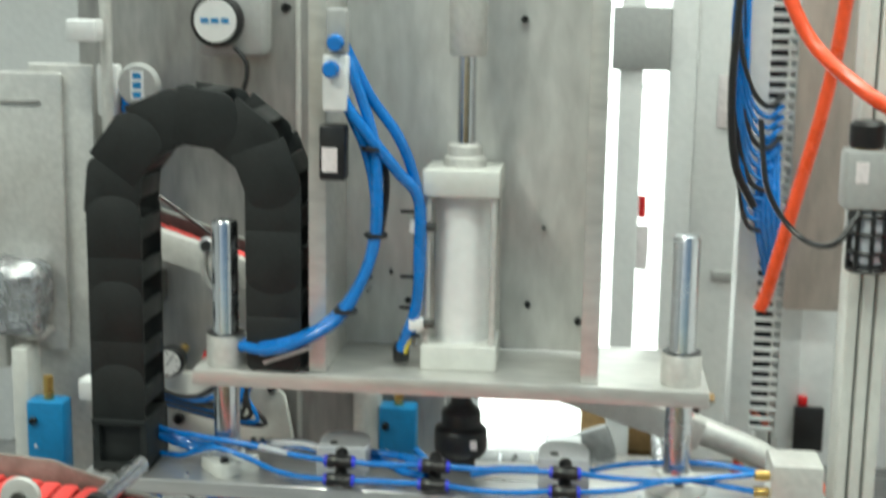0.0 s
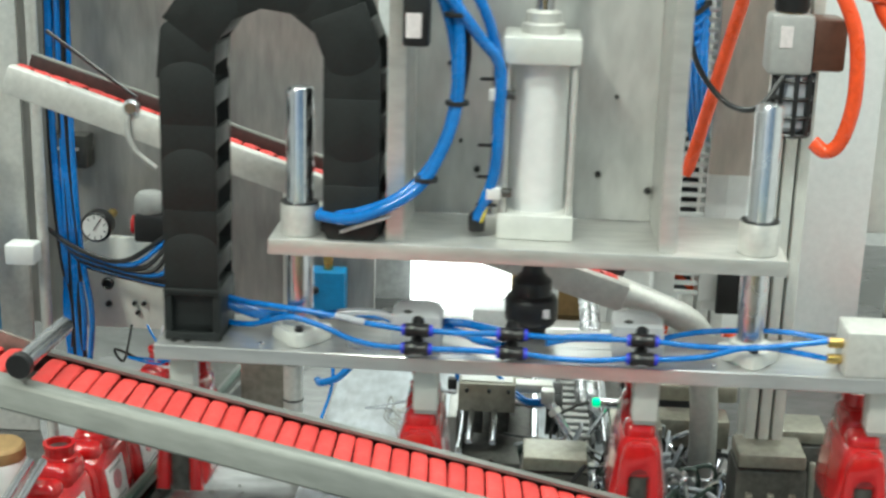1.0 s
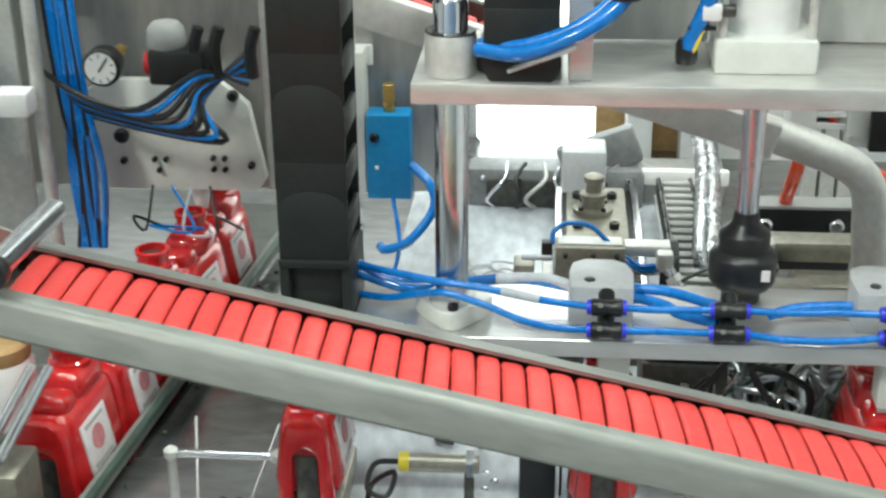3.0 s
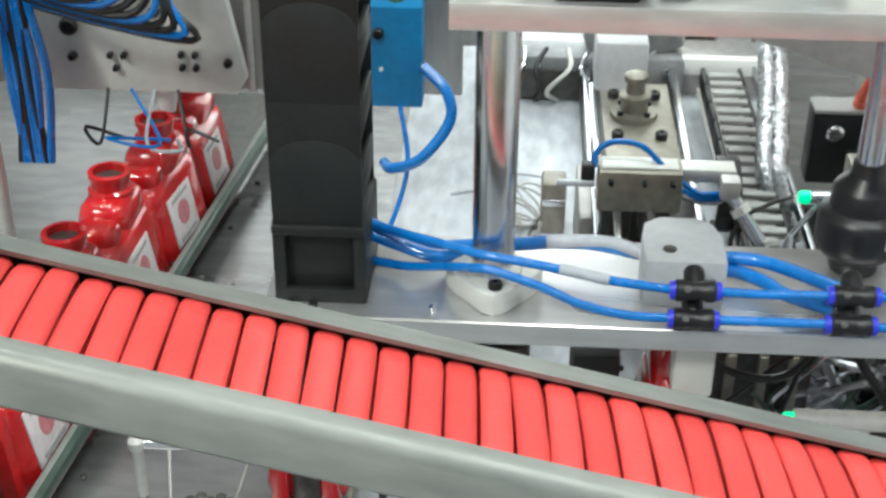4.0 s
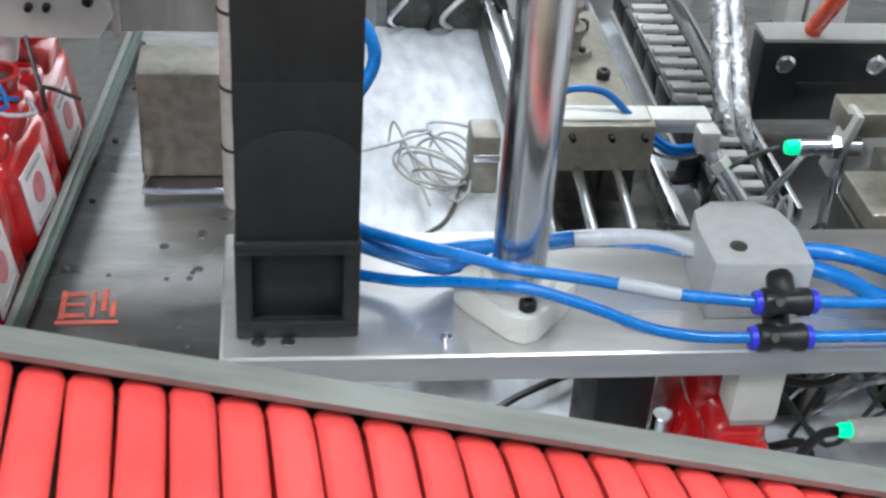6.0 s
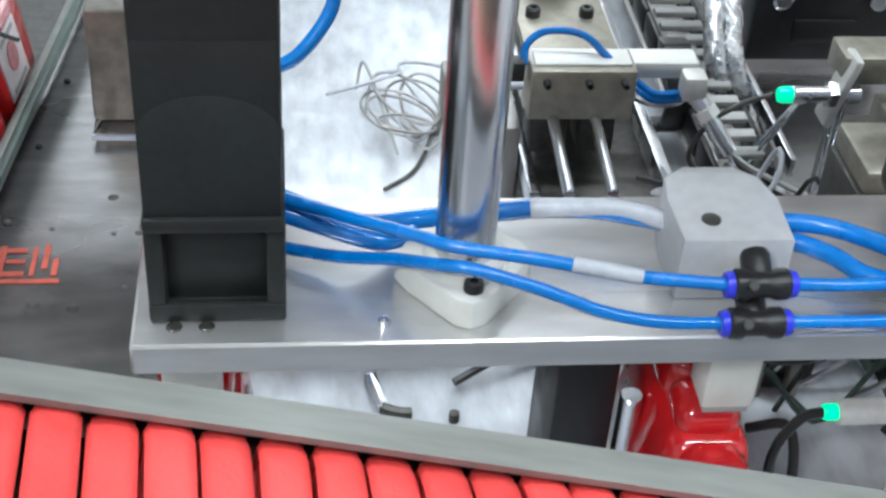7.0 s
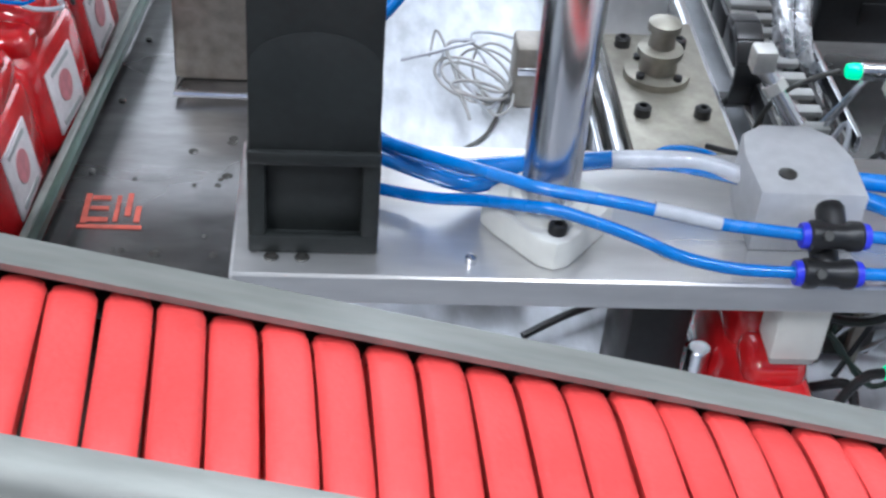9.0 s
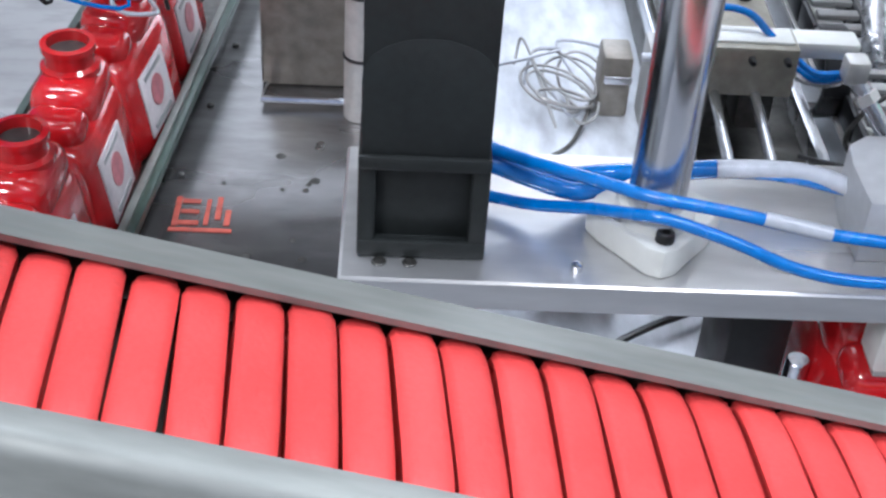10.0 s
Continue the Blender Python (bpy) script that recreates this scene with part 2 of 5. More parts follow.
# ================= machine table, left panel =================
def build_table():
    t = thing("machine_table", (0, 0, 0), "brushed stainless machine table with scratches and drips", "table")
    part("table_top", bm_box((1.9, 1.75, 0.02), (0.3, 0.62, -0.2), 0.003), TABLE, t)
    for x in (-0.6, 1.2):
        for y in (-0.2, 1.44):
            part("leg", bm_box((0.06, 0.06, 0.79), (x, y, -0.605), 0.004), ALU, t)
    # raised deck on which the transfer stands
    part("deck", bm_box((0.375, 0.92, 0.012), (0.2225, 0.4, -0.184), 0.002), DECK, t, "pale scuffed steel deck plate")
    rnd = random.Random(4)
    for k in range(14):
        x, y = rnd.uniform(-0.11, -0.02), rnd.uniform(0.24, 0.42)
        r = rnd.uniform(0.0012, 0.0042)
        part("spill_spot", bm_lathe([(r, 0), (r * 0.7, 0.0008)], (x, y, -0.1899), seg=9), DARK, t)
    st = thing("red_stencil_mark", (-0.101, 0.302, -0.1895), "worn red stencilled character on steel table", "marking")
    for k, (x, y, w, h) in enumerate(((-0.022, 0.0, 0.005, 0.034), (-0.01, 0.012, 0.016, 0.005), (-0.01, 0, 0.016, 0.004), (-0.01, -0.013, 0.018, 0.005), (0.006, 0.0, 0.004, 0.03), (0.016, 0.005, 0.005, 0.026), (0.025, -0.006, 0.005, 0.018), (0.002, -0.021, 0.055, 0.004))):
        part("bar", bm_box((w * 0.75, h * 0.95, 0.0006), (x * 0.72, y * 0.95, 0), 0), REDINK, st)
    b = thing("steel_bracket_box", (-0.041, 0.492, -0.19), "folded bare steel cover box on the table", "cover")
    part("cover", bm_box((0.07, 0.05, 0.09), (0, 0, 0.045), 0.003), RUST, b)
    part("handle", bm_tube([(-0.03, -0.034, 0.006), (-0.032, -0.055, 0.006), (0.03, -0.055, 0.006), (0.032, -0.034, 0.006)], 0.0028, 8, 1, smooth=False), CHROME, b, "thin bent steel handle")
    p = thing("support_column", (0.0, 0.43, -0.19), "grey support column with cable ties", "column")
    part("post", rod(0.0125, 0.36, (0, 0, 0)), ALU, p)
    for z in (0.05, 0.1, 0.16):
        part("cable_tie", bm_lathe([(0.0132, 0), (0.0138, 0.001), (0.0132, 0.0025)], (0, 0, z)), RUBBER, p)


def hole(parent, x, y, z, r, material=None):
    part("bolt", bm_lathe([(r, 0), (r, 0.004), (r * 0.75, 0.006), (r * 0.5, 0.003)], (x, y, z), Matrix.Rotation(radians(90), 4, "X"), 12), material or RUBBER, parent)


def build_left_panel():
    w = thing("machine_back_panel", (0, 0.45, 0), "grey sheet steel back panel of the machine", "panel")
    part("sheet", bm_box((0.46, 0.012, 1.1), (-0.13, 0.01, 0.49), 0.002), STEEL, w)
    part("seam_strip", bm_box((0.006, 0.004, 1.1), (-0.085, 0.001, 0.49), 0.001), ALU, w)
    for x, z in ((0.016, 0.24), (0.05, 0.24), (0.018, 0.09), (0.05, 0.5), (-0.1, 0.52)):
        hole(w, x, 0.004, z, 0.006)
    part("bolt_washer", bm_box((0.018, 0.006, 0.022), (0.014, -0.001, 0.24), 0.002), WHITE, w)
    part("bolt_washer", bm_box((0.018, 0.006, 0.022), (0.018, -0.001, 0.09), 0.002), WHITE, w)
    # perforated manifold plate in white
    m = thing("manifold_plate", (-0.19, 0.43, -0.009), "white plate with bolt holes and cut corners", "plate")
    out = [(-0.095, -0.045), (0.095, -0.045), (0.105, -0.03), (0.09, 0.05), (0.06, 0.075), (-0.06, 0.075), (-0.09, 0.055), (-0.1, -0.03)]
    part("plate", bm_prism(out, 0.012, (0, 0.012, 0), "y", bevel=0.002), CREAM, m)
    for x, z, r in ((-0.045, 0.015, 0.008), (-0.045, -0.012, 0.004), (-0.012, -0.01, 0.003), (0, -0.01, 0.003), (-0.008, -0.022, 0.003), (0.03, 0.03, 0.005), (0.035, 0.045, 0.005), (0.05, -0.008, 0.003), (0.062, -0.008, 0.003), (0.05, -0.02, 0.003), (0.062, -0.02, 0.003), (0.075, 0.06, 0.006), (0.09, -0.015, 0.004)):
        hole(m, x, -0.001, z, r)
    # pressure gauge with valve
    g = thing("pressure_gauge", (-0.226, 0.36, 0.098), "white dial pressure gauge with black rim", "gauge")
    back = Matrix.Rotation(radians(90), 4, "X")
    part("rim", bm_lathe([(0.017, -0.02), (0.019, -0.016), (0.019, 0), (0.016, 0.003)], (0, 0, 0), back, 28), RUBBER, g)
    part("dial", bm_lathe([(0.0158, 0.0005), (0.0155, 0.0036)], (0, 0, 0), back, 28), WHITE, g)
    part("needle", bm_box((0.0012, 0.001, 0.014), (0.002, -0.0045, 0.003), 0, rot=Euler((0, 0.6, 0)).to_matrix()), INK, g)
    for k in range(8):
        a = radians(-40 + k * 37)
        part("tick", bm_box((0.001, 0.0008, 0.0035), (0.0125 * math.sin(a), -0.0042, 0.0125 * math.cos(a)), 0, rot=Euler((0, a, 0)).to_matrix()), INK, g)
    part("stem", rod(0.006, 0.07, (0, 0, 0), back.inverted()), BRASS, g)
    v = thing("air_valve_group", (-0.165, 0.38, 0.098), "black and red air valve block with fittings", "valve")
    part("body", bm_box((0.055, 0.04, 0.035), (0.012, 0, 0.0), 0.004), RUBBER, v)
    part("red_ring", rod(0.012, 0.012, (-0.022, 0, 0), "x"), BOTTLE, v, "red ring")
    part("regulator", bm_lathe([(0.017, 0), (0.019, 0.004), (0.018, 0.02), (0.013, 0.026)], (0.0, 0.0, 0.015)), GREYPL, v)
    for x in (0.03, 0.05, 0.085):
        part("elbow", bm_tube([(x, -0.01, -0.01), (x, -0.014, 0.02), (x + 0.006, -0.014, 0.04)], 0.006, 8, 5), RUBBER, v)
    rnd = random.Random(8)
    for k in range(9):
        z0 = 0.06 - 0.004 * k
        c = solid("air_line", bm_tube([(-0.30 + 0.006 * k, 0.4, 0.082 - 0.004 * k), (-0.25, 0.36 + 0.004 * k, z0 + 0.01), (-0.19 + 0.01 * k, 0.35, z0), (-0.13, 0.36, z0 + 0.035), (-0.09, 0.39, 0.075 + 0.004 * k)], 0.0032, 7, 6), (RUBBER, BLUE, RUBBER)[k % 3], "slack coloured air line looping across the panel", "tube", "panel air lines")
    for k in range(10):
        x = -0.287 + 0.0028 * k
        solid("tube_bundle_line", bm_tube([(x, 0.40 - 0.003 * (k % 3), 0.42), (x + rnd.uniform(-0.004, 0.004), 0.395, 0.2), (x + 0.006, 0.39, 0.06), (x + rnd.uniform(0, 0.02), 0.385, -0.02), (x + 0.012, 0.38, -0.1)], 0.0037, 7, 6), BLUE if k % 4 else RUBBER, "blue air tube running down beside the post", "tube", "vertical tube bundle")
    for k in range(4):
        x = -0.2 + 0.02 * k
        solid("thin_wire", bm_tube([(x, 0.405, -0.04), (x + rnd.uniform(-0.02, 0.03), 0.37, -0.075), (x + rnd.uniform(-0.02, 0.05), 0.37, -0.06 - 0.01 * (k % 3)), (x + rnd.uniform(0.0, 0.05), 0.40, -0.085)], 0.0016, 6, 5), (RUBBER, BLUE, CLEAR)[k % 3], "thin tangled wire under the manifold plate", "wire", "manifold wires")
    # control boxes
    for x, z in ((-0.279, 0.174), (-0.117, 0.233), (-0.12, 0.325)):
        c = thing("terminal_box", (x, 0.4395, z), "dark glazed terminal box on panel", "box", "terminal boxes")
        part("case", bm_box((0.05, 0.03, 0.042), (0, 0, 0), 0.003), DARK, c)
        part("print_line", bm_box((0.03, 0.001, 0.004), (0, -0.0155, 0.004), 0), LABEL, c)
        part("print_line", bm_box((0.018, 0.001, 0.003), (0, -0.0155, -0.008), 0), LABEL, c)
    # post on the left
    p = thing("cable_conduit", (-0.335, 0.40, -0.198), "thin grey conduit pipe held by white clamps", "conduit")
    part("conduit", rod(0.007, 1.2, (0.036, -0.02, 0)), ALU, p)
    part("clamp", bm_box((0.036, 0.03, 0.025), (0.02, -0.045, 0.262), 0.003), WHITE, p, "white plastic clamp")
    part("upper_clamp", bm_box((0.036, 0.03, 0.025), (0.02, -0.045, 0.69), 0.003), WHITE, p, "white plastic clamp")
    # blue solenoid boxes
    for x, y, z, s in ((0.046, 0.42, -0.005, 1.0), (-0.365, 0.33, 0.01, 1.0)):
        bx = thing("blue_sensor_box", (x, y, z), "bright blue control box with round screw", "box", "blue boxes")
        part("case", bm_box((0.045, 0.03, 0.09), (0, 0, 0), 0.002), BOX_BLUE, bx)
        hole(bx, -0.014, -0.015, 0.022, 0.005)
        part("dot", bm_lathe([(0.002, 0), (0.002, 0.001)], (-0.012, -0.0155, -0.01), Matrix.Rotation(radians(90), 4, "X"), 8), WHITE, bx)
        part("gland", rod(0.006, 0.03, (0, 0, 0.044)), BRASS, bx, "brass gland")
        part("back_bar", bm_box((0.02, 0.04, 0.15), (-0.035, 0.02, 0.03), 0.002), CREAM, bx)
    solid("blue_loop_hose", bm_tube([(0.07, 0.4, -0.01), (0.09, 0.385, -0.025), (0.093, 0.38, -0.05), (0.07, 0.37, -0.08), (0.045, 0.38, -0.095), (0.036, 0.4, -0.1)], 0.0048, 10, 8), BLUE, "thick blue hose in a loop beside the box", "hose")
    solid("teal_wire", bm_tube([(0.05, 0.40, -0.045), (0.058, 0.38, -0.09), (0.048, 0.36, -0.13), (0.03, 0.35, -0.17)], 0.0022, 7, 6), BLUE, "thin blue wire hanging from the box", "wire")
    # motor with white round cover
    mo = thing("round_motor", (-0.168, 0.40, 0.505), "grey motor with white round cover and bolts", "motor")
    part("body", bm_box((0.085, 0.05, 0.085), (0.012, 0.02, 0), 0.012), GREYPL, mo)
    part("cover", bm_lathe([(0.031, 0), (0.031, 0.01), (0.028, 0.014)], (0, -0.005, 0), back, 28), RUBBER, mo)
    part("white_disc", bm_lathe([(0.025, 0), (0.025, 0.003)], (0, -0.018, 0), back, 28), WHITE, mo)
    for k in range(3):
        part("print_bar", bm_box((0.009, 0.001, 0.006), (-0.012 + 0.012 * k, -0.0215, 0), 0), BOX_BLUE, mo)
    part("cable", bm_tube([(0.02, -0.01, -0.03), (0.035, -0.012, -0.05), (0.03, -0.01, -0.08), (0.01, 0, -0.1)], 0.003, 7, 6), RUBBER, mo)
    mb = thing("blue_dial_knob", (-0.255, 0.37, 0.43), "round knob with blue printed stripes", "knob")
    part("knob", bm_lathe([(0.024, 0), (0.026, 0.006), (0.022, 0.014)], (0, 0, 0), back, 24), GREYPL, mb)
    part("stripe", bm_box((0.016, 0.001, 0.034), (0, -0.0145, 0), 0), WHITE, mb)
    for k in range(3):
        part("print_bar", bm_box((0.01, 0.001, 0.007), (0, -0.0155, -0.011 + 0.011 * k), 0), BOX_BLUE, mb)
    # cabinets at the far left
    s = thing("sheet_cover", (-0.365, 0.405, 0.13), "large bare aluminium sheet cover", "cover")
    part("face", bm_box((0.08, 0.008, 0.64), (0, 0, 0), 0.003), ALU, s)
    part("upper_face", bm_box((0.24, 0.008, 0.34), (-0.115, -0.012, 0.14), 0.003), ALU, s)
    part("slot_edge", bm_box((0.05, 0.004, 0.006), (-0.045, -0.018, 0.275), 0.002), STEEL, s)
    part("bracket", bm_box((0.026, 0.02, 0.06), (0.06, 0.0, 0.29), 0.003), WHITE, s, "white hinge bracket")
    for z in (0.275, 0.305):
        hole(s, 0.06, -0.012, z, 0.004)
    part("latch", bm_box((0.045, 0.03, 0.06), (-0.085, -0.03, -0.02), 0.006), ALU, s)
    sb = thing("silver_bag", (-0.409, 0.36, 0.172), "crumpled white and silver plastic bag on a bracket", "bag")
    bm = bm_box((0.07, 0.05, 0.09), (0, 0, 0), 0.015, seg=3)
    bmesh.ops.subdivide_edges(bm, edges=bm.edges, cuts=2, use_grid_fill=True)
    for v in bm.verts:
        v.co += 0.008 * noise.noise_vector(v.co * 40)
    part("sheeting", bm, FOIL, sb)
    part("bracket_arm", bm_box((0.02, 0.06, 0.01), (0.02, 0.02, -0.046), 0.002), ALU, sb)


# ================= bottles =================
def bottle_parts(b):
    """A glossy red jerry bottle: body, shoulder, neck, front grip with an arched opening, label."""
    bm = bm_box((0.068, 0.096, 0.078), (0, 0, 0.039), 0.013, seg=3)
    bmesh.ops.subdivide_edges(bm, edges=[e for e in bm.edges if abs(e.verts[0].co.z - e.verts[1].co.z) > 0.03], cuts=3)
    for v in bm.verts:  # sides lean inwards towards the shoulder
        if v.co.z > 0.015:
            v.co.x *= 1 - 0.32 * (v.co.z - 0.015) / 0.063
    part("body", bm, BOTTLE, b)
    part("shoulder", bm_box((0.042, 0.06, 0.034), (0, 0.016, 0.082), 0.013, seg=3), BOTTLE, b)
    part("front_hump", bm_box((0.038, 0.03, 0.022), (0, -0.024, 0.08), 0.009, seg=3), BOTTLE, b)
    arch = [(-0.028, 0), (-0.013, 0), (-0.0125, 0.03)] + [(0.0125 * math.cos(radians(a)), 0.034 + 0.013 * math.sin(radians(a))) for a in range(165, 0, -15)] + [(0.0125, 0.03), (0.013, 0), (0.028, 0), (0.0225, 0.055), (0.018, 0.068), (0.01, 0.074), (-0.01, 0.074), (-0.018, 0.068), (-0.0225, 0.055)]
    part("grip", bm_prism(arch, 0.014, (0, -0.042, 0.003), "y", bevel=0.003), BOTTLE, b)
    # no real hollow: the shade in the arch is a dark box
    part("grip_shadow_gap", bm_box((0.022, 0.003, 0.04), (0, -0.0478, 0.02), 0.001), DARK, b, "dark box that stands for the shade in the grip opening")
    part("neck", bm_lathe([(0.0185, 0), (0.0185, 0.004), (0.0155, 0.006), (0.0155, 0.014), (0.017, 0.015), (0.017, 0.019), (0.013, 0.0195), (0.0125, 0.004)], (0, 0.02, 0.096)), BOTTLE, b)
    # dark disc paints the shade down the open neck
    part("neck_opening", bm_lathe([(0.0125, 0.0), (0.0125, 0.001)], (0, 0.02, 0.108)), DARK, b)
    lean = Matrix.Translation((0.0304, -0.008, 0.04)) @ Matrix.Rotation(-math.atan(0.173), 4, "Y")

    def on_side(bm):
        bmesh.ops.transform(bm, matrix=lean, verts=bm.verts)
        return bm

    part("label", on_side(bm_box((0.0012, 0.05, 0.046), (0, 0, 0), 0.0004)), LABEL, b, "white printed label")
    part("label_disc", on_side(bm_lathe([(0.011, 0), (0.011, 0.0006)], (0.0007, 0, 0.002), "x", 20)), PINK, b, "faded pink printed emblem")
    for k in range(2):
        part("print_bar", on_side(bm_box((0.0006, 0.034, 0.003), (0.0009, 0, -0.018 + 0.036 * k), 0)), GREYPL, b)


def build_bottles():
    first = thing("red_bottle", (-0.235, 0.13, -0.185), "glossy red plastic bottle standing on the conveyor", "bottle", "bottles on the conveyor")
    bottle_parts(first)
    first.matrix_basis = pose(-0.198, 0.091, -0.185, 0, 0, -5)
    for k in range(1, 5):
        copy_thing(first, pose(-0.198 + 0.0095 * k + 0.002 * (k % 2), 0.091 + 0.1 * k, -0.185, 0, 0, (-8, -4, -3)[k % 3]))
    held = []
    for k, x in enumerate((0.022, 0.257, 0.47, 0.684)):
        held.append(tagged(copy_thing(first, pose(x, 0.066, -0.157)), "glossy red bottle gripped under the clamping plate", "bottle", "bottles in the grippers"))
        held[-1].scale = (0.82, 1, 1)
        LOW.append(held[-1])
    nz = thing("filling_nozzle", (-0.163, 0.452, -0.046), "white filling nozzle over the bottle row", "nozzle")
    part("tube", bm_lathe([(0.007, -0.035), (0.01, -0.02), (0.013, 0.0), (0.013, 0.03), (0.008, 0.036)]), WHITE, nz)
    part("bracket", bm_box((0.02, 0.06, 0.01), (0, 0.03, 0.04), 0.002), ALU, nz)
    c = thing("bottle_conveyor", (-0.194, 0.2, -0.19), "narrow bottle conveyor with dark green guide rail", "conveyor")
    c.matrix_basis = pose(-0.194, 0.2, -0.19, 0, 0, -5.7)
    part("belt", bm_box((0.085, 0.95, 0.006), (0, 0.05, 0.002), 0.001), DARK, c)
    for x in (0.047, -0.047):
        part("guide_rail", bm_box((0.006, 0.95, 0.02), (x, 0.05, 0.016), 0.0015), RAIL, c)
        part("guide_strip", bm_box((0.006, 0.95, 0.008), (x * 1.16, 0.05, 0.026), 0.001), GREENRAIL, c, "dark green wear strip")
    for k in range(9):
        part("bolt", bm_lathe([(0.0026, 0), (0.0026, 0.002), (0.0014, 0.0026)], (0.06, -0.3 + 0.09 * k, 0.0), seg=8), DARK, c)
    s = thing("stop_cylinder", (-0.205, 0.02, -0.19), "steel bottle stop with two chrome guide rods", "stopper")
    part("block", bm_box((0.05, 0.05, 0.09), (-0.005, -0.05, 0.045), 0.004), TAN, s)
    for x in (-0.008, 0.006):
        part("guide_rod", rod(0.0045, 0.12, (x, -0.07, 0.1), Matrix.Rotation(radians(-82), 4, "X")), CHROME, s)
    for z in (0.025, 0.045, 0.065):
        hole(s, 0.012, -0.076, z, 0.004)
    w = thing("white_canister", (-0.289, 0.18, -0.19), "white plastic canister with tan lid", "canister")
    part("body", bm_lathe([(0.027, 0), (0.03, 0.005), (0.03, 0.06), (0.026, 0.068)]), WHITE, w)
    part("lid", bm_lathe([(0.027, 0.066), (0.028, 0.069), (0.028, 0.08), (0.025, 0.083)]), WOOD, w)
    # pedestals under the stations
    for x in (0.023, 0.257, 0.47, 0.684):
        p = thing("station_pedestal", (x, 0.06, -0.19), "grey machined pedestal under a bottle station", "pedestal", "station pedestals")
        part("block", bm_box((0.054, 0.09, 0.032), (0, 0, 0.016), 0.003), TAN, p)
        hole(p, 0.0, -0.046, 0.018, 0.005)
    cup = thing("loose_red_cap", (0.063, 0.0, -0.19), "loose red bottle cap on the table", "cap")
    part("cap", bm_lathe([(0.023, 0), (0.024, 0.003), (0.0235, 0.024), (0.021, 0.026), (0.02, 0.024), (0.02, 0.003)], seg=30), RED, cup)
    se = thing("proximity_sensor", (0.128, 0.012, -0.115), "brass barrel sensor with yellow band on a stand", "sensor")
    part("barrel", rod(0.0075, 0.062, (-0.03, 0, 0), "x"), TAN, se)
    part("band", rod(0.0078, 0.009, (-0.031, 0, 0), "x"), YELLOW, se, "yellow band")
    part("nut", bm_lathe([(0.012, 0), (0.012, 0.006)], (0.022, 0, 0), "x", 6), CHROME, se)
    part("stand", rod(0.004, 0.076, (0.024, 0, -0.075)), DARK, se)
    part("cable", bm_tube([(-0.03, 0, 0), (-0.05, 0, -0.003), (-0.055, -0.01, -0.02), (-0.04, -0.01, -0.026), (-0.035, 0, -0.01), (-0.055, 0.01, -0.03), (-0.06, 0.01, -0.06)], 0.0022, 7, 6), RUBBER, se)
    for x, y in ((-0.055, 0.06), (0.36, 0.0), (0.56, 0.02)):
        j = thing("linkage_rod", (x, y, -0.15), "short chrome linkage rod with ball joints", "rod", "linkage rods")
        part("rod", rod(0.0035, 0.085, (-0.04, 0, 0.005), "x"), CHROME, j)
        for dx in (-0.045, 0.045):
            part("joint", bm_lathe([(0.003, -0.006), (0.006, -0.003), (0.006, 0.003), (0.003, 0.006)], (dx, 0, 0.005)), CREAM, j)
        part("post", rod(0.004, 0.042, (-0.045, 0, -0.04)), ALU, j)


    wf = thing("bent_wire_frame", (-0.065, 0.09, -0.19), "thin bent steel wire frame standing on the table", "frame")
    part("wire", bm_tube([(-0.03, 0.035, 0.042), (-0.012, -0.045, 0.0015), (0.03, -0.045, 0.0015), (0.045, 0.03, 0.04)], 0.0014, 8, 1, smooth=False), STEEL, wf)
    for k in range(5):
        part("oil_drop", bm_lathe([(0.004, 0), (0.0028, 0.001)], (-0.002 + 0.007 * k, -0.032 + 0.004 * (k % 2), 0.0), seg=9), DARK, wf)


# ================= front chute with caps =================
RUN = Vector((1, -0.042, -0.2014)).normalized()  # down the front chute
ACROSS = Vector((0.042, 1, 0)).normalized()
CHUTE = Matrix((RUN, ACROSS, RUN.cross(ACROSS))).transposed().to_4x4()
ORIGIN = Vector((0, -0.16, 0.095))


def on_chute(x, y=0.0, z=0.0):
    """A place by its distance along, across and above the front chute."""
    return ORIGIN + CHUTE.to_3x3() @ Vector((x, y, z))


def build_front_chute(start, end):
    ch = thing("cap_chute", ORIGIN, "sloping aluminium chute filled with red caps", "chute")
    ch.matrix_basis = Matrix.Translation(ORIGIN) @ CHUTE
    L, mid = end - start, (start + end) / 2
    lip = [(0.0358, 0.0), (0.0552, -0.005), (0.0552, -0.034), (0.0524, -0.034), (0.0524, -0.0082), (0.0362, -0.003)]
    part("far_rail", bm_prism(lip, L, (start, 0, 0), "x", bevel=0.0006), RAIL, ch)
    # the shaded inner face of the far rail, put in as a dark strip
    part("liner", bm_box((L, 0.0022, 0.022), (mid, 0.0508, -0.02), 0.0006), RAIL_SHADE, ch, "dark strip painted as the shade inside the far rail")
    rail = [(-0.0356, 0.0062), (-0.0435, 0.0066), (-0.0468, 0.0052), (-0.0492, 0.001), (-0.0549, -0.0148), (-0.0535, -0.017), (-0.0385, -0.017), (-0.0362, -0.006)]
    part("near_rail", bm_prism(rail, L, (start, 0, 0), "x", bevel=0.0006), RAIL, ch)
    part("bed", bm_box((L, 0.082, 0.003), (mid, 0.007, -0.0232), 0.0006, rot=Euler((math.atan(-0.09), 0, 0)).to_matrix()), DARK, ch)
    return ch


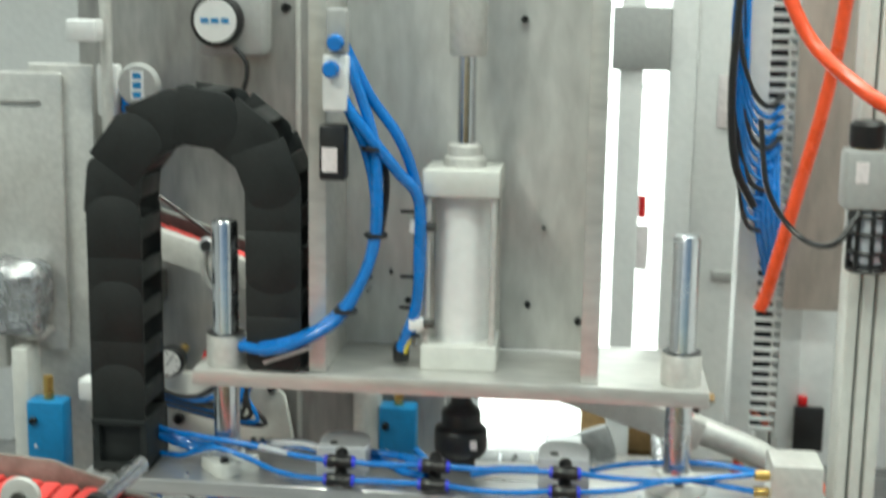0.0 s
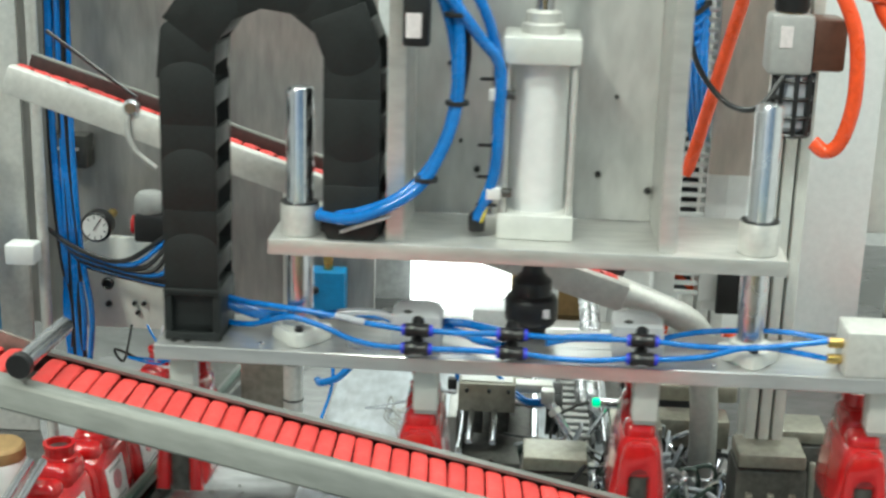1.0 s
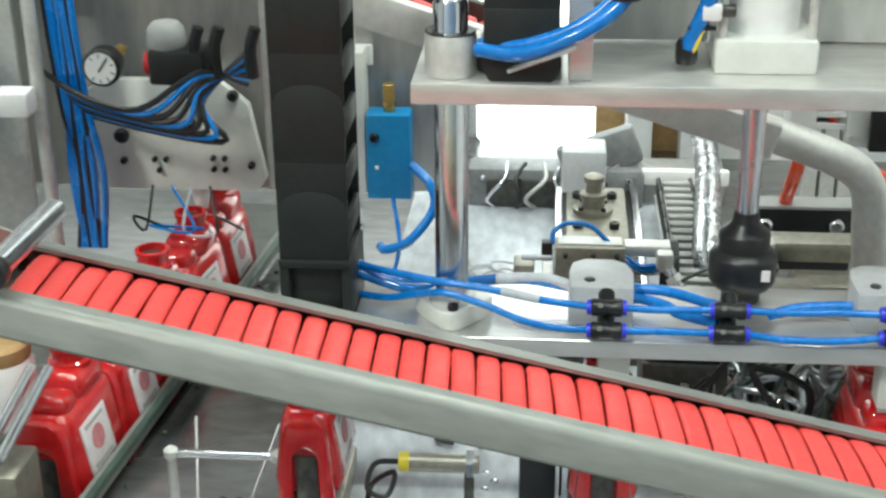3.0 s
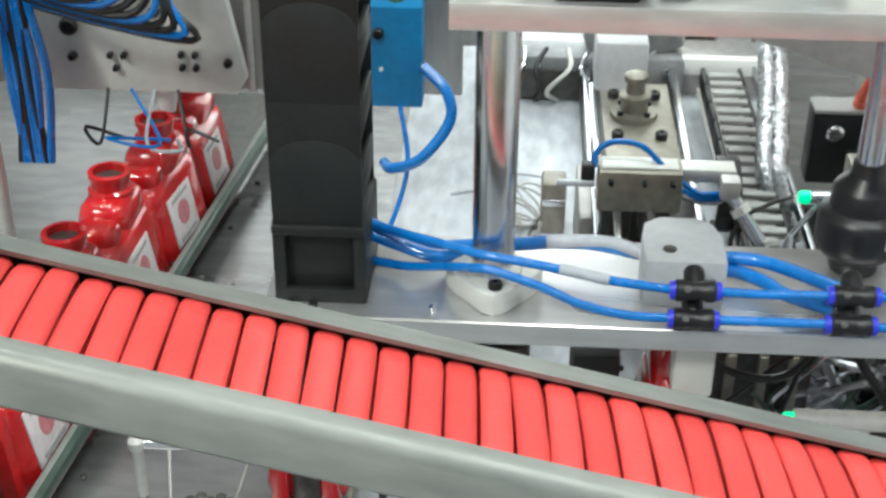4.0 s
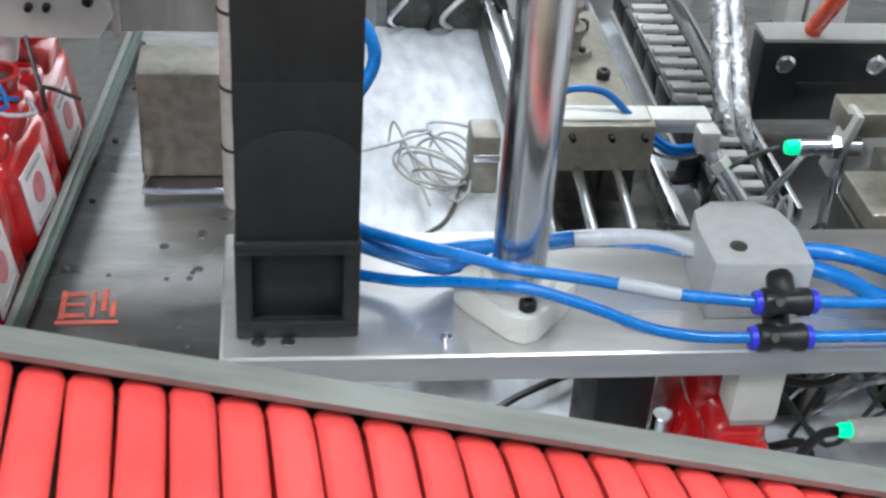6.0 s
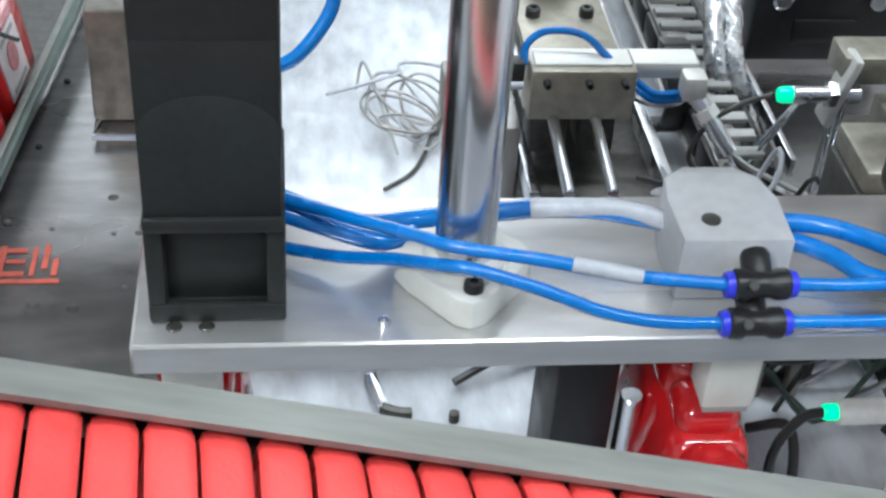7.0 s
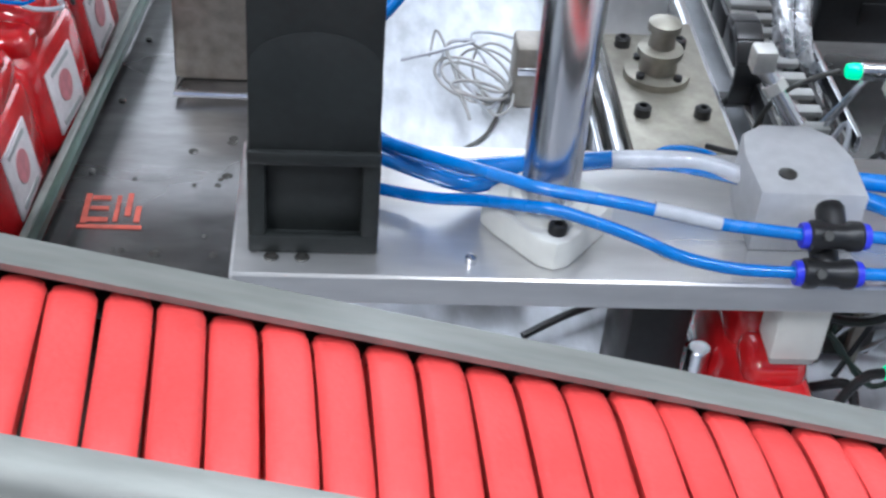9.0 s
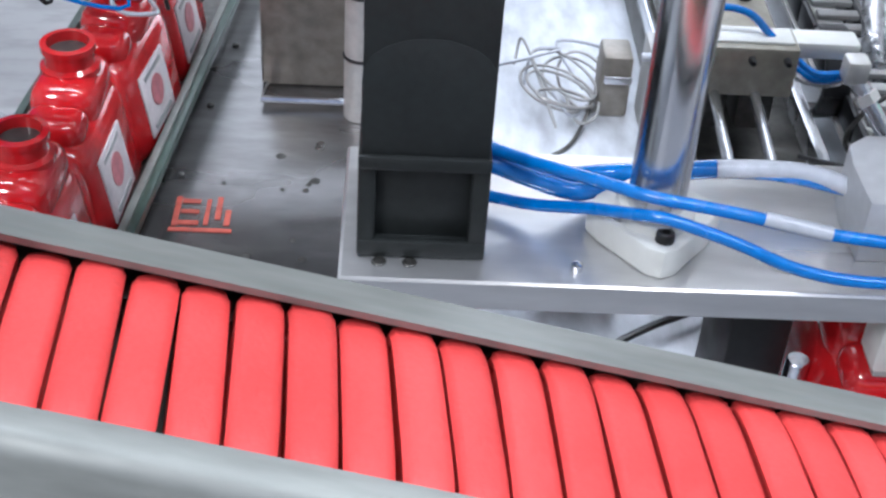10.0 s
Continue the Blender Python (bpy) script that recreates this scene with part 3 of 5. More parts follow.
def build_rear_chute(start, end, tilt):
    turn = Matrix.Rotation(tilt, 4, "Y")
    base = Vector((-0.1, 0.24, 0.26))
    ch = thing("rear_cap_chute", base, "second sloping chute with red caps behind the transfer", "chute")
    ch.matrix_basis = Matrix.Translation(base) @ turn
    L, mid = end - start, (start + end) / 2
    part("far_rail", bm_box((L, 0.008, 0.034), (mid, 0.034, -0.01), 0.0018), RAIL, ch)
    # same dark strip for the shade inside this rail
    part("liner", bm_box((L, 0.0022, 0.03), (mid, 0.0289, -0.0095), 0.0006), RAIL_SHADE, ch, "dark strip painted as the shade inside the far rail")
    part("near_rail", bm_box((L, 0.0155, 0.031), (mid, -0.0355, -0.0115), 0.0022), ALU, ch)
    part("bed", bm_box((L, 0.058, 0.004), (mid, 0, -0.0255), 0.001), DARK, ch)
    return ch, turn, base


def build_caps():
    ch = build_front_chute(-0.14, 0.4785)
    part("end_bend", bm_tube([(0.477, 0.047, -0.006), (0.492, 0.045, -0.01), (0.499, 0.034, -0.02), (0.5, 0.012, -0.03)], 0.004, 8, 6), RAIL, ch)
    # cross roller with its dark hub, and the feeding spout
    back = Matrix.Rotation(radians(-90), 4, "X")
    part("cross_roller", rod(0.008, 0.094, (-0.117, -0.046, 0.023), back), CHROME, ch, "polished cross roller")
    part("roller_hub", rod(0.0105, 0.009, (-0.117, -0.055, 0.023), back), RUBBER, ch)
    sp = thing("feed_spout", on_chute(-0.125), "worn steel feed spout joining the chute", "spout")
    sp.matrix_basis = Matrix.Translation(on_chute(-0.142)) @ Matrix.Rotation(radians(5), 4, "Y")
    part("side", bm_prism([(-0.3, -0.026), (0.0, -0.02), (0.002, 0.007), (-0.05, 0.012), (-0.3, 0.01)], 0.004, (0, -0.046, 0), "y", bevel=0.001), RUST, sp)
    part("side", bm_prism([(-0.3, -0.046), (0.0, -0.042), (0.002, 0.0), (-0.05, 0.012), (-0.3, 0.01)], 0.004, (0, 0.052, 0), "y", bevel=0.001), RUST, sp)
    part("bed", bm_box((0.3, 0.09, 0.004), (-0.15, 0.002, -0.027), 0.001), DARK, sp)
    part("roller", bm_lathe([(0.009, 0), (0.016, 0.001), (0.017, 0.004), (0.016, 0.007), (0.009, 0.008)], (-0.035, -0.06, 0.02), back, 22), ALU, sp, "small white guide wheel")
    part("roller_axle", bm_lathe([(0.006, 0), (0.006, 0.004)], (-0.035, -0.064, 0.02), back, 12), DARK, sp)
    # one cap on its edge: rounded square outline, ribbed rim, hollow back
    def cap_rings(bm, prof, ribbed, seg=56):
        rings = []
        for f, h in prof:
            ring = []
            for k in range(seg):
                a = 2 * math.pi * k / seg
                c, sn = math.cos(a), math.sin(a)
                g = f - (0.013 if (ribbed and f > 0.96 and k % 2) else 0)
                yy = 0.043 * g * math.copysign(abs(c) ** 0.56, c)
                zz = (0.0098 - 0.019 * (1 - g)) * math.copysign(abs(sn) ** 0.58, sn) - 0.09 * yy
                ring.append(bm.verts.new((h * 0.905, yy, zz)))
            rings.append(ring)
        for a, b in zip(rings, rings[1:]):
            for k in range(seg):
                j = (k + 1) % seg
                bm.faces.new((a[k], b[k], b[j], a[j]))
        return rings

    cap = thing("bottle_closure", (0, 0, 0), "red ribbed closure standing on edge in the chute", "cap", "caps in the chute")
    bm = bmesh.new()
    r = cap_rings(bm, [(0.8, 0.0), (0.8, -0.0074), (0.87, -0.008), (0.9, -0.008), (0.925, -0.0073), (0.968, -0.0066), (0.988, -0.0046), (1.0, -0.0014), (1.0, 0.0014), (0.988, 0.0046), (0.968, 0.0066), (0.925, 0.0073), (0.9, 0.008), (0.86, 0.008), (0.84, 0.0)], True)
    for k in range(56):
        bm.faces.new((r[-1][k], r[0][k], r[0][(k + 1) % 56], r[-1][(k + 1) % 56]))
    bmesh.ops.recalc_face_normals(bm, faces=bm.faces)
    part("skirt", bm, RED, cap)
    bm = bmesh.new()
    r = cap_rings(bm, [(0.8, -0.0066), (0.8, 0.001)], False)
    bm.faces.new(list(r[0]))
    bm.faces.new(list(reversed(r[-1])))
    bmesh.ops.recalc_face_normals(bm, faces=bm.faces)
    part("top_disc", bm, RED, cap)
    rnd = random.Random(11)
    n = 0
    s = -0.1104
    while s < 0.47:
        m = Matrix.Translation(on_chute(s, 0.001 + rnd.uniform(-0.0005, 0.0005), -0.0095 + rnd.uniform(-0.0006, 0.0006))) @ CHUTE @ pose(0, 0, 0, rnd.uniform(-1, 1), rnd.uniform(-0.9, 0.9), 4.5 + rnd.uniform(-1.1, 1.1))
        if n == 0:
            cap.matrix_basis = m
        else:
            copy_thing(cap, m)
        n += 1
        s += 0.0161
    for k in range(9):
        copy_thing(cap, Matrix.Translation(on_chute(-0.148) + Vector((-0.017 * k, 0.001, -0.008 + 0.0016 * k))) @ pose(0, 0, 0, 0, 5, rnd.uniform(-4, 8)))
    # the second chute behind the transfer
    c2, t2, b2 = build_rear_chute(-0.17, 0.525, math.atan(0.3206))
    part("hook", bm_tube([(-0.034, -0.04, 0.004), (-0.032, -0.046, -0.014), (-0.018, -0.05, -0.034), (0.01, -0.05, -0.046)], 0.0032, 8, 6), STEEL, c2)
    part("knob", bm_lathe([(0.007, 0), (0.009, 0.003), (0.009, 0.01), (0.006, 0.013)], (-0.034, -0.036, 0.006), Matrix.Rotation(radians(90), 4, "X"), 14), CHROME, c2)
    part("knob", bm_lathe([(0.007, 0), (0.009, 0.003), (0.009, 0.01), (0.006, 0.013)], (0.032, -0.03, 0.004), "z", 14), CHROME, c2)
    part("top_wire", bm_tube([(-0.15, -0.01, 0.045), (-0.034, -0.03, 0.014)], 0.0022, 7, 1, smooth=False), RUBBER, c2)
    bend = bm_tube([(0.385, 0.24, 0.088), (0.43, 0.24, 0.072), (0.468, 0.24, 0.055), (0.486, 0.24, 0.033), (0.491, 0.24, -0.012), (0.496, 0.24, -0.067), (0.498, 0.24, -0.19)], 0.0155, 14, 6)
    bmesh.ops.transform(bend, matrix=c2.matrix_basis.inverted(), verts=bend.verts)
    part("down_bend", bend, ALU, c2, "bent grey outlet pipe")
    for k in range(35):
        sx = -0.16 + 0.0195 * k
        m = Matrix.Translation(b2) @ t2 @ pose(sx, rnd.uniform(-0.003, 0.003) - 0.002, -0.0085, -8, 0, rnd.uniform(-6, 6))
        o = copy_thing(cap, m)
        o.scale = (1.1, 0.62, 0.9)
        tagged(o, "red closure lying in the rear chute", "cap", "caps in the rear chute")



# ================= transfer: upper carriage =================


def ride(ob, low=False):
    (LOW if low else UP).append(ob)
    return ob


def build_upper():
    u = ride(thing("upper_carriage", (0, 0, 0), "grey aluminium carriage plate with side bars", "carriage"))
    part("plate", bm_box((0.481, 0.15, 0.0155), (0.3515, 0.088, 0.1845), 0.0012), MILLED, u)
    for x in (0.229, 0.4825):
        part("side_bar", bm_box((0.0165, 0.11, 0.62), (x, 0.078, 0.5025), 0.001), MILLED, u)
    part("back_panel", bm_box((0.237, 0.008, 0.62), (0.3558, 0.137, 0.503), 0.001), PANEL, u, "stained steel back panel")
    rnd = random.Random(2)
    for x, z in ((0.434, 0.318), (0.262, 0.262), (0.283, 0.2685), (0.3, 0.24), (0.27, 0.345), (0.47, 0.225), (0.41, 0.52), (0.318, 0.56), (0.42, 0.24)):
        hole(u, x, 0.1325, z, rnd.choice((0.002, 0.003, 0.0035)))
    part("tee_screw", rod(0.002, 0.02, (0.262, 0.112, 0.252), "y"), CHROME, u)
    for x in (0.1375, 0.567):
        part("bushing", bm_lathe([(0.0165, 0), (0.0185, 0.001), (0.0185, 0.028), (0.017, 0.031), (0.0135, 0.031), (0.0132, 0.0)], (x, 0.039, 0.192), seg=32), ALU, u)
        part("retaining_ring", bm_lathe([(0.0175, 0), (0.0182, 0.0008), (0.0175, 0.0016)], (x, 0.039, 0.2225), seg=28), RUBBER, u)
    part("chain_bracket", bm_box((0.06, 0.07, 0.012), (0.186, 0.075, 0.199), 0.002), RUBBER, u)
    # pneumatic cylinder
    cy = ride(thing("air_cylinder", (0.359, 0.083, 0.192), "pale grey air cylinder with square end caps", "cylinder"))
    part("end_cap", bm_box((0.072, 0.076, 0.0245), (0, 0, 0.0125), 0.0025), CREAM, cy)
    part("end_cap", bm_box((0.072, 0.076, 0.0255), (0, 0, 0.179), 0.0025), CREAM, cy)
    part("barrel", bm_lathe([(0.0265, 0.024), (0.0265, 0.168)], seg=40), WHITE, cy)
    for x in (-0.031, 0.031):
        for y in (-0.031, 0.031):
            part("tie_rod", rod(0.003, 0.146, (x, y, 0.023)), ALU, cy)
    part("gland", bm_lathe([(0.02, 0.191), (0.02, 0.2), (0.0165, 0.202), (0.0165, 0.211), (0.014, 0.213)], seg=28), ALU, cy)
    part("sensor_rail", rod(0.003, 0.15, (-0.042, -0.03, 0.022)), CHROME, cy)
    for z in (0.045, 0.138):
        part("speed_valve", bm_box((0.014, 0.016, 0.012), (-0.04, -0.034, z), 0.002), WHITE, cy, "white flow valve")
        part("valve_knob", rod(0.0045, 0.01, (-0.033, -0.034, z), "x"), DARK, cy)
    for z in (0.033, 0.06, 0.09, 0.152):
        part("clip", bm_box((0.02, 0.004, 0.003), (-0.046, -0.036, z), 0.0008), RUBBER, cy)
    part("inlet_fitting", bm_lathe([(0.007, 0), (0.008, 0.003), (0.008, 0.014), (0.006, 0.018)], (-0.055, -0.03, 0.006), seg=14), RUBBER, cy)
    part("yellow_lead", bm_tube([(-0.04, -0.03, 0.04), (-0.046, -0.036, 0.03), (-0.05, -0.036, 0.018), (-0.053, -0.032, 0.012)], 0.0018, 7, 5), YELLOW, cy)
    # rod out of the top with its stop collar; out of the bottom to the joint
    ro = ride(thing("piston_rod", (0.36, 0.083, 0.0), "bright piston rod with grey stop collar", "rod"), True)
    part("upper_rod", rod(0.0085, 0.26, (0, 0, 0.28)), CHROME, ro)
    part("stop_collar", bm_lathe([(0.016, 0.402), (0.0175, 0.404), (0.0175, 0.50), (0.016, 0.503)], seg=28), ALU, ro)
    part("lower_rod", rod(0.0085, 0.12, (0, 0, 0.066)), CHROME, ro)
    part("joint", bm_lathe([(0.014, 0.0), (0.015, 0.002), (0.015, 0.009), (0.022, 0.013), (0.0255, 0.018), (0.026, 0.022), (0.026, 0.038), (0.0245, 0.041), (0.02, 0.044), (0.0195, 0.047), (0.0195, 0.056), (0.0185, 0.058), (0.012, 0.064), (0.0105, 0.067), (0.0095, 0.074)], (0, 0, 0.0), seg=30), RUBBER, ro, "black floating joint")
    part("joint_label", bm_box((0.010, 0.001, 0.009), (0.013, -0.0228, 0.03), 0), LABEL, ro, "small white label")
    # pressure switch on the side bar
    sw = ride(thing("pressure_switch", (0.2465, 0.045, 0.402), "black and white pressure switch on the bar", "switch"))
    part("black_body", bm_box((0.024, 0.022, 0.05), (0.0, -0.032, 0.0), 0.003), RUBBER, sw)
    part("white_label", bm_box((0.014, 0.001, 0.022), (-0.002, -0.0438, -0.006), 0), LABEL, sw, "white label with lines")
    part("white_body", bm_box((0.022, 0.022, 0.05), (0.002, -0.032, 0.062), 0.003), WHITE, sw)
    part("port_block", bm_box((0.018, 0.02, 0.04), (0.003, -0.03, 0.108), 0.003), GREYPL, sw)
    for dx, dz in ((0.0, 0.075), (0.004, 0.098)):
        part("elbow", bm_lathe([(0.007, 0), (0.0075, 0.003), (0.0075, 0.012), (0.006, 0.014)], (dx, -0.04, dz), Matrix.Rotation(radians(90), 4, "X"), 14), BLUE, sw, "blue push-in elbow")
    # large blue hoses
    hs = (([(0.248, 0.03, 0.501), (0.266, 0.022, 0.461), (0.281, 0.02, 0.415), (0.285, 0.02, 0.375), (0.284, 0.02, 0.323), (0.272, 0.012, 0.282), (0.252, 0.005, 0.249), (0.221, 0.0, 0.229), (0.188, 0.006, 0.216), (0.157, 0.02, 0.215)], 0.0052),
          ([(0.246, 0.012, 0.478), (0.257, 0.012, 0.446), (0.279, 0.014, 0.416), (0.303, 0.025, 0.384), (0.321, 0.035, 0.358), (0.322, 0.04, 0.31), (0.319, 0.045, 0.255), (0.304, 0.05, 0.21)], 0.0055),
          ([(0.252, 0.03, 0.498), (0.277, 0.03, 0.451), (0.302, 0.034, 0.415), (0.317, 0.042, 0.373), (0.323, 0.048, 0.319), (0.317, 0.05, 0.244), (0.306, 0.052, 0.212)], 0.0052),
          ([(0.246, 0.014, 0.48), (0.258, 0.02, 0.44), (0.274, 0.026, 0.40), (0.282, 0.03, 0.35), (0.276, 0.028, 0.30), (0.258, 0.02, 0.262), (0.23, 0.013, 0.236), (0.19, 0.018, 0.219), (0.158, 0.03, 0.216)], 0.0046))
    for pts, r in hs:
        ride(solid("blue_air_hose", bm_tube(pts, r, 12, 9), BLUE, "thick glossy blue air hose hanging in a bow", "hose", "carriage hoses"))
    ride(solid("black_lead", bm_tube([(0.25, 0.035, 0.49), (0.272, 0.03, 0.44), (0.291, 0.03, 0.385), (0.289, 0.034, 0.34), (0.282, 0.03, 0.31)], 0.003, 8, 7), RUBBER, "thin black lead tied along the hoses", "cable"))
    for p in ((0.2835, 0.024, 0.325), (0.258, 0.01, 0.256), (0.281, 0.02, 0.405)):
        ride(solid("cable_tie", bm_lathe([(0.0105, -0.002), (0.0112, 0), (0.0105, 0.002)], p, seg=16), RUBBER, "black cable tie round the hoses", "cable tie", "hose ties"))
    fl = ride(thing("hose_end_valve", (0.172, 0.03, 0.213), "steel lever valve at the hose end", "valve"))
    part("body", rod(0.006, 0.03, (-0.008, -0.004, 0.002), "x"), RUBBER, fl)
    part("lever", bm_box((0.05, 0.006, 0.003), (0.03, -0.012, -0.004), 0.001, rot=Euler((0, -0.35, 0)).to_matrix()), ALU, fl)


# ================= transfer: lower clamping plate =================
def tee(x, y, z):
    t = ride(thing("tee_fitting", (x, y, z), "stacked black push-in tee with blue collars", "fitting", "tee fittings"), True)
    for dz, dy in ((0.0095, 0.0), (0.0265, 0.004)):
        run = part("tee_body", bm_lathe([(0.0058, -0.0115), (0.0066, -0.0105), (0.0066, -0.006), (0.0055, -0.004), (0.0055, 0.004), (0.0066, 0.006), (0.0066, 0.0105), (0.0058, 0.0115)], (0, dy, dz), "x", 18), RUBBER, t)
        for s in (-1, 1):
            part("collar", bm_lathe([(0.0056, 0), (0.0058, 0.001), (0.0052, 0.003)] if s > 0 else [(0.0052, -0.003), (0.0058, -0.001), (0.0056, 0)], (s * 0.0116, dy, dz), "x", 16), VIOLET, t, "blue release collar")
        part("branch", bm_lathe([(0.006, 0), (0.0062, 0.006), (0.0062, 0.010), (0.005, 0.012)], (0, dy + 0.004, dz), Matrix.Rotation(radians(-60), 4, "X"), 14), RUBBER, t)
        part("screw", bm_lathe([(0.0022, 0), (0.0022, 0.001)], (-0.005, dy - 0.0055, dz + 0.004), Matrix.Rotation(radians(50), 4, "X"), 8), DARK, t)


def build_lower():
    p = ride(thing("clamping_plate", (0, 0, 0), "long milled aluminium clamping plate with bright edge", "plate"), True)
    part("plate", bm_box((0.706, 0.1, 0.0155), (0.355, 0.055, -0.00775), 0.0013, seg=1), PLATE, p)
    for x in (0.1375, 0.567):
        part("guide_shaft", bm_lathe([(0.0105, -0.0), (0.0125, 0.002), (0.0125, 0.244), (0.0105, 0.247), (0.004, 0.247), (0.0035, 0.243)], (x, 0.039, 0.0), seg=40), CHROME, p, "polished chrome guide shaft")
        fl = [(-0.026, 0.012), (-0.022, 0.004), (-0.006, -0.017), (0, -0.0195), (0.006, -0.017), (0.022, 0.004), (0.026, 0.012), (0.022, 0.02), (0.006, 0.034), (-0.006, 0.034), (-0.022, 0.02)]
        cl = part("shaft_clamp", bm_prism([(a * 1.12 + x + 0.001, b * 1.05 + 0.0315) for a, b in fl], 0.015, (0, 0, 0), bevel=0.0018), CREAM, p, "cast aluminium shaft clamp")
        part("clamp_collar", bm_lathe([(0.0175, 0.0), (0.0175, 0.0195), (0.016, 0.021), (0.0127, 0.021)], (x, 0.039, 0.0), seg=28), CREAM, p)
        part("clamp_bolt", bm_lathe([(0.0042, 0.014), (0.0042, 0.0185), (0.0035, 0.0195), (0.002, 0.0195), (0.0018, 0.0175)], (x + 0.002, 0.0195, 0), seg=12), RUBBER, p)
        part("clamp_screw", bm_lathe([(0.0025, 0), (0.0025, 0.003), (0.0015, 0.0035)], (x - 0.034, 0.016, 0), seg=10), CHROME, p)
    for x in (0.019, 0.032):
        part("debris_curl", bm_lathe([(0.003, 0), (0.0033, 0.0004), (0.0028, 0.0009), (0.0022, 0.0009), (0.0021, 0.0002)], (x, 0.0165, 0.0), seg=12), DARK, p)
    # frosted clamp heads and their feet under the plate
    for x in (0.2505, 0.462, 0.012, 0.684):
        if x > 0.1 and x < 0.6:
            h = ride(thing("clamp_head", (x, 0.055, 0), "frosted acrylic clamp head with screws", "block", "clamp heads"), True)
            o = [(-0.0235, -0.026), (0.0235, -0.026), (0.0245, 0.004), (0.02, 0.02), (0.01, 0.028), (-0.012, 0.028), (-0.022, 0.02), (-0.0245, 0.004)]
            part("block", bm_prism(o, 0.0315, (0, 0, 0), bevel=0.0012), FROST, h)
            part("top_screw", bm_lathe([(0.0042, 0.0315), (0.0042, 0.0323), (0.003, 0.033)], (-0.009, -0.012, 0), seg=14), DARK, h)
            part("port", rod(0.0035, 0.008, (0.005, -0.034, 0.022), "y"), BRASS, h)
        f = ride(thing("gripper_foot", (x + 0.011, 0.038, -0.0155), "pale plastic gripper foot below the plate", "gripper", "gripper feet"), True)
        part("foot", bm_box((0.0245, 0.022, 0.048), (0, 0, -0.024), 0.002), CREAM, f)
        part("foot_pad", bm_box((0.021, 0.019, 0.004), (0, 0, -0.05), 0.001), GREYPL, f)
    for x in (0.2535, 0.3425, 0.464):
        tee(x, 0.002, 0)
    # valve block at the far end
    vb = ride(thing("valve_block", (0.674, 0.03, 0), "plain grey aluminium valve block with fittings", "block"), True)
    part("block", bm_box((0.046, 0.05, 0.044), (0, 0, 0.022), 0.002), ALU, vb)
    for z in (0.012, 0.028):
        part("fitting", rod(0.0048, 0.014, (-0.037, -0.008, z), "x"), BRASS, vb)
    # blue air lines along the plate
    lines = (([(0.058, 0.062, 0.033), (0.083, 0.05, 0.032), (0.098, 0.04, 0.034), (0.117, 0.028, 0.036), (0.132, 0.018, 0.038), (0.166, 0.01, 0.037), (0.2, 0.006, 0.032), (0.242, 0.006, 0.0265)], 0.0028, BLUE),
             ([(0.058, 0.062, 0.006), (0.086, 0.05, 0.009), (0.108, 0.035, 0.019), (0.126, 0.018, 0.029), (0.139, 0.012, 0.031), (0.166, 0.006, 0.025), (0.19, 0.003, 0.016), (0.214, 0.002, 0.011), (0.242, 0.002, 0.0096)], 0.0028, BLUE),
             ([(0.058, 0.062, 0.033), (0.078, 0.062, 0.023), (0.098, 0.062, 0.017), (0.121, 0.072, 0.012), (0.157, 0.074, 0.014), (0.174, 0.072, 0.017), (0.199, 0.068, 0.019), (0.231, 0.062, 0.016)], 0.0044, BLUE),
             ([(0.170, 0.071, 0.0175), (0.19, 0.069, 0.0198), (0.21, 0.066, 0.0205), (0.229, 0.061, 0.0175)], 0.0044, CLEAR),
             ([(0.176, 0.0088, 0.0362), (0.188, 0.0072, 0.0344), (0.204, 0.0056, 0.0318)], 0.0034, CLEAR),
             ([(0.058, 0.06, 0.027), (0.083, 0.055, 0.02), (0.103, 0.05, 0.017), (0.118, 0.06, 0.013)], 0.0042, BLUE),
             ([(0.2655, 0.006, 0.0265), (0.29, 0.006, 0.0255), (0.31, 0.006, 0.026), (0.331, 0.006, 0.0265)], 0.0028, BLUE),
             ([(0.2655, 0.002, 0.0096), (0.29, 0.0, 0.011), (0.31, 0.0, 0.011), (0.331, 0.002, 0.0096)], 0.0028, BLUE),
             ([(0.354, 0.006, 0.0265), (0.385, 0.008, 0.025), (0.42, 0.008, 0.026), (0.4525, 0.006, 0.0265)], 0.0028, BLUE),
             ([(0.354, 0.002, 0.0096), (0.385, 0.0, 0.007), (0.42, 0.0, 0.007), (0.4525, 0.002, 0.0096)], 0.0028, BLUE),
             ([(0.4755, 0.006, 0.0265), (0.52, 0.01, 0.022), (0.57, 0.008, 0.024), (0.638, 0.022, 0.029)], 0.0028, BLUE),
             ([(0.4755, 0.002, 0.0096), (0.52, 0.004, 0.014), (0.57, 0.01, 0.024), (0.638, 0.022, 0.012)], 0.0028, BLUE),
             ([(0.273, 0.062, 0.016), (0.285, 0.06, 0.017), (0.3, 0.055, 0.018), (0.318, 0.04, 0.02), (0.338, 0.012, 0.026)], 0.0042, BLUE),
             ([(0.273, 0.058, 0.01), (0.286, 0.055, 0.01), (0.3, 0.044, 0.0105), (0.31, 0.03, 0.011), (0.335, 0.014, 0.012)], 0.0042, BLUE),
             ([(0.375, 0.03, 0.012), (0.4, 0.04, 0.014), (0.44, 0.045, 0.014)], 0.0042, BLUE),
             ([(0.485, 0.05, 0.014), (0.53, 0.06, 0.02), (0.6, 0.07, 0.02), (0.65, 0.05, 0.02)], 0.0028, BLUE))
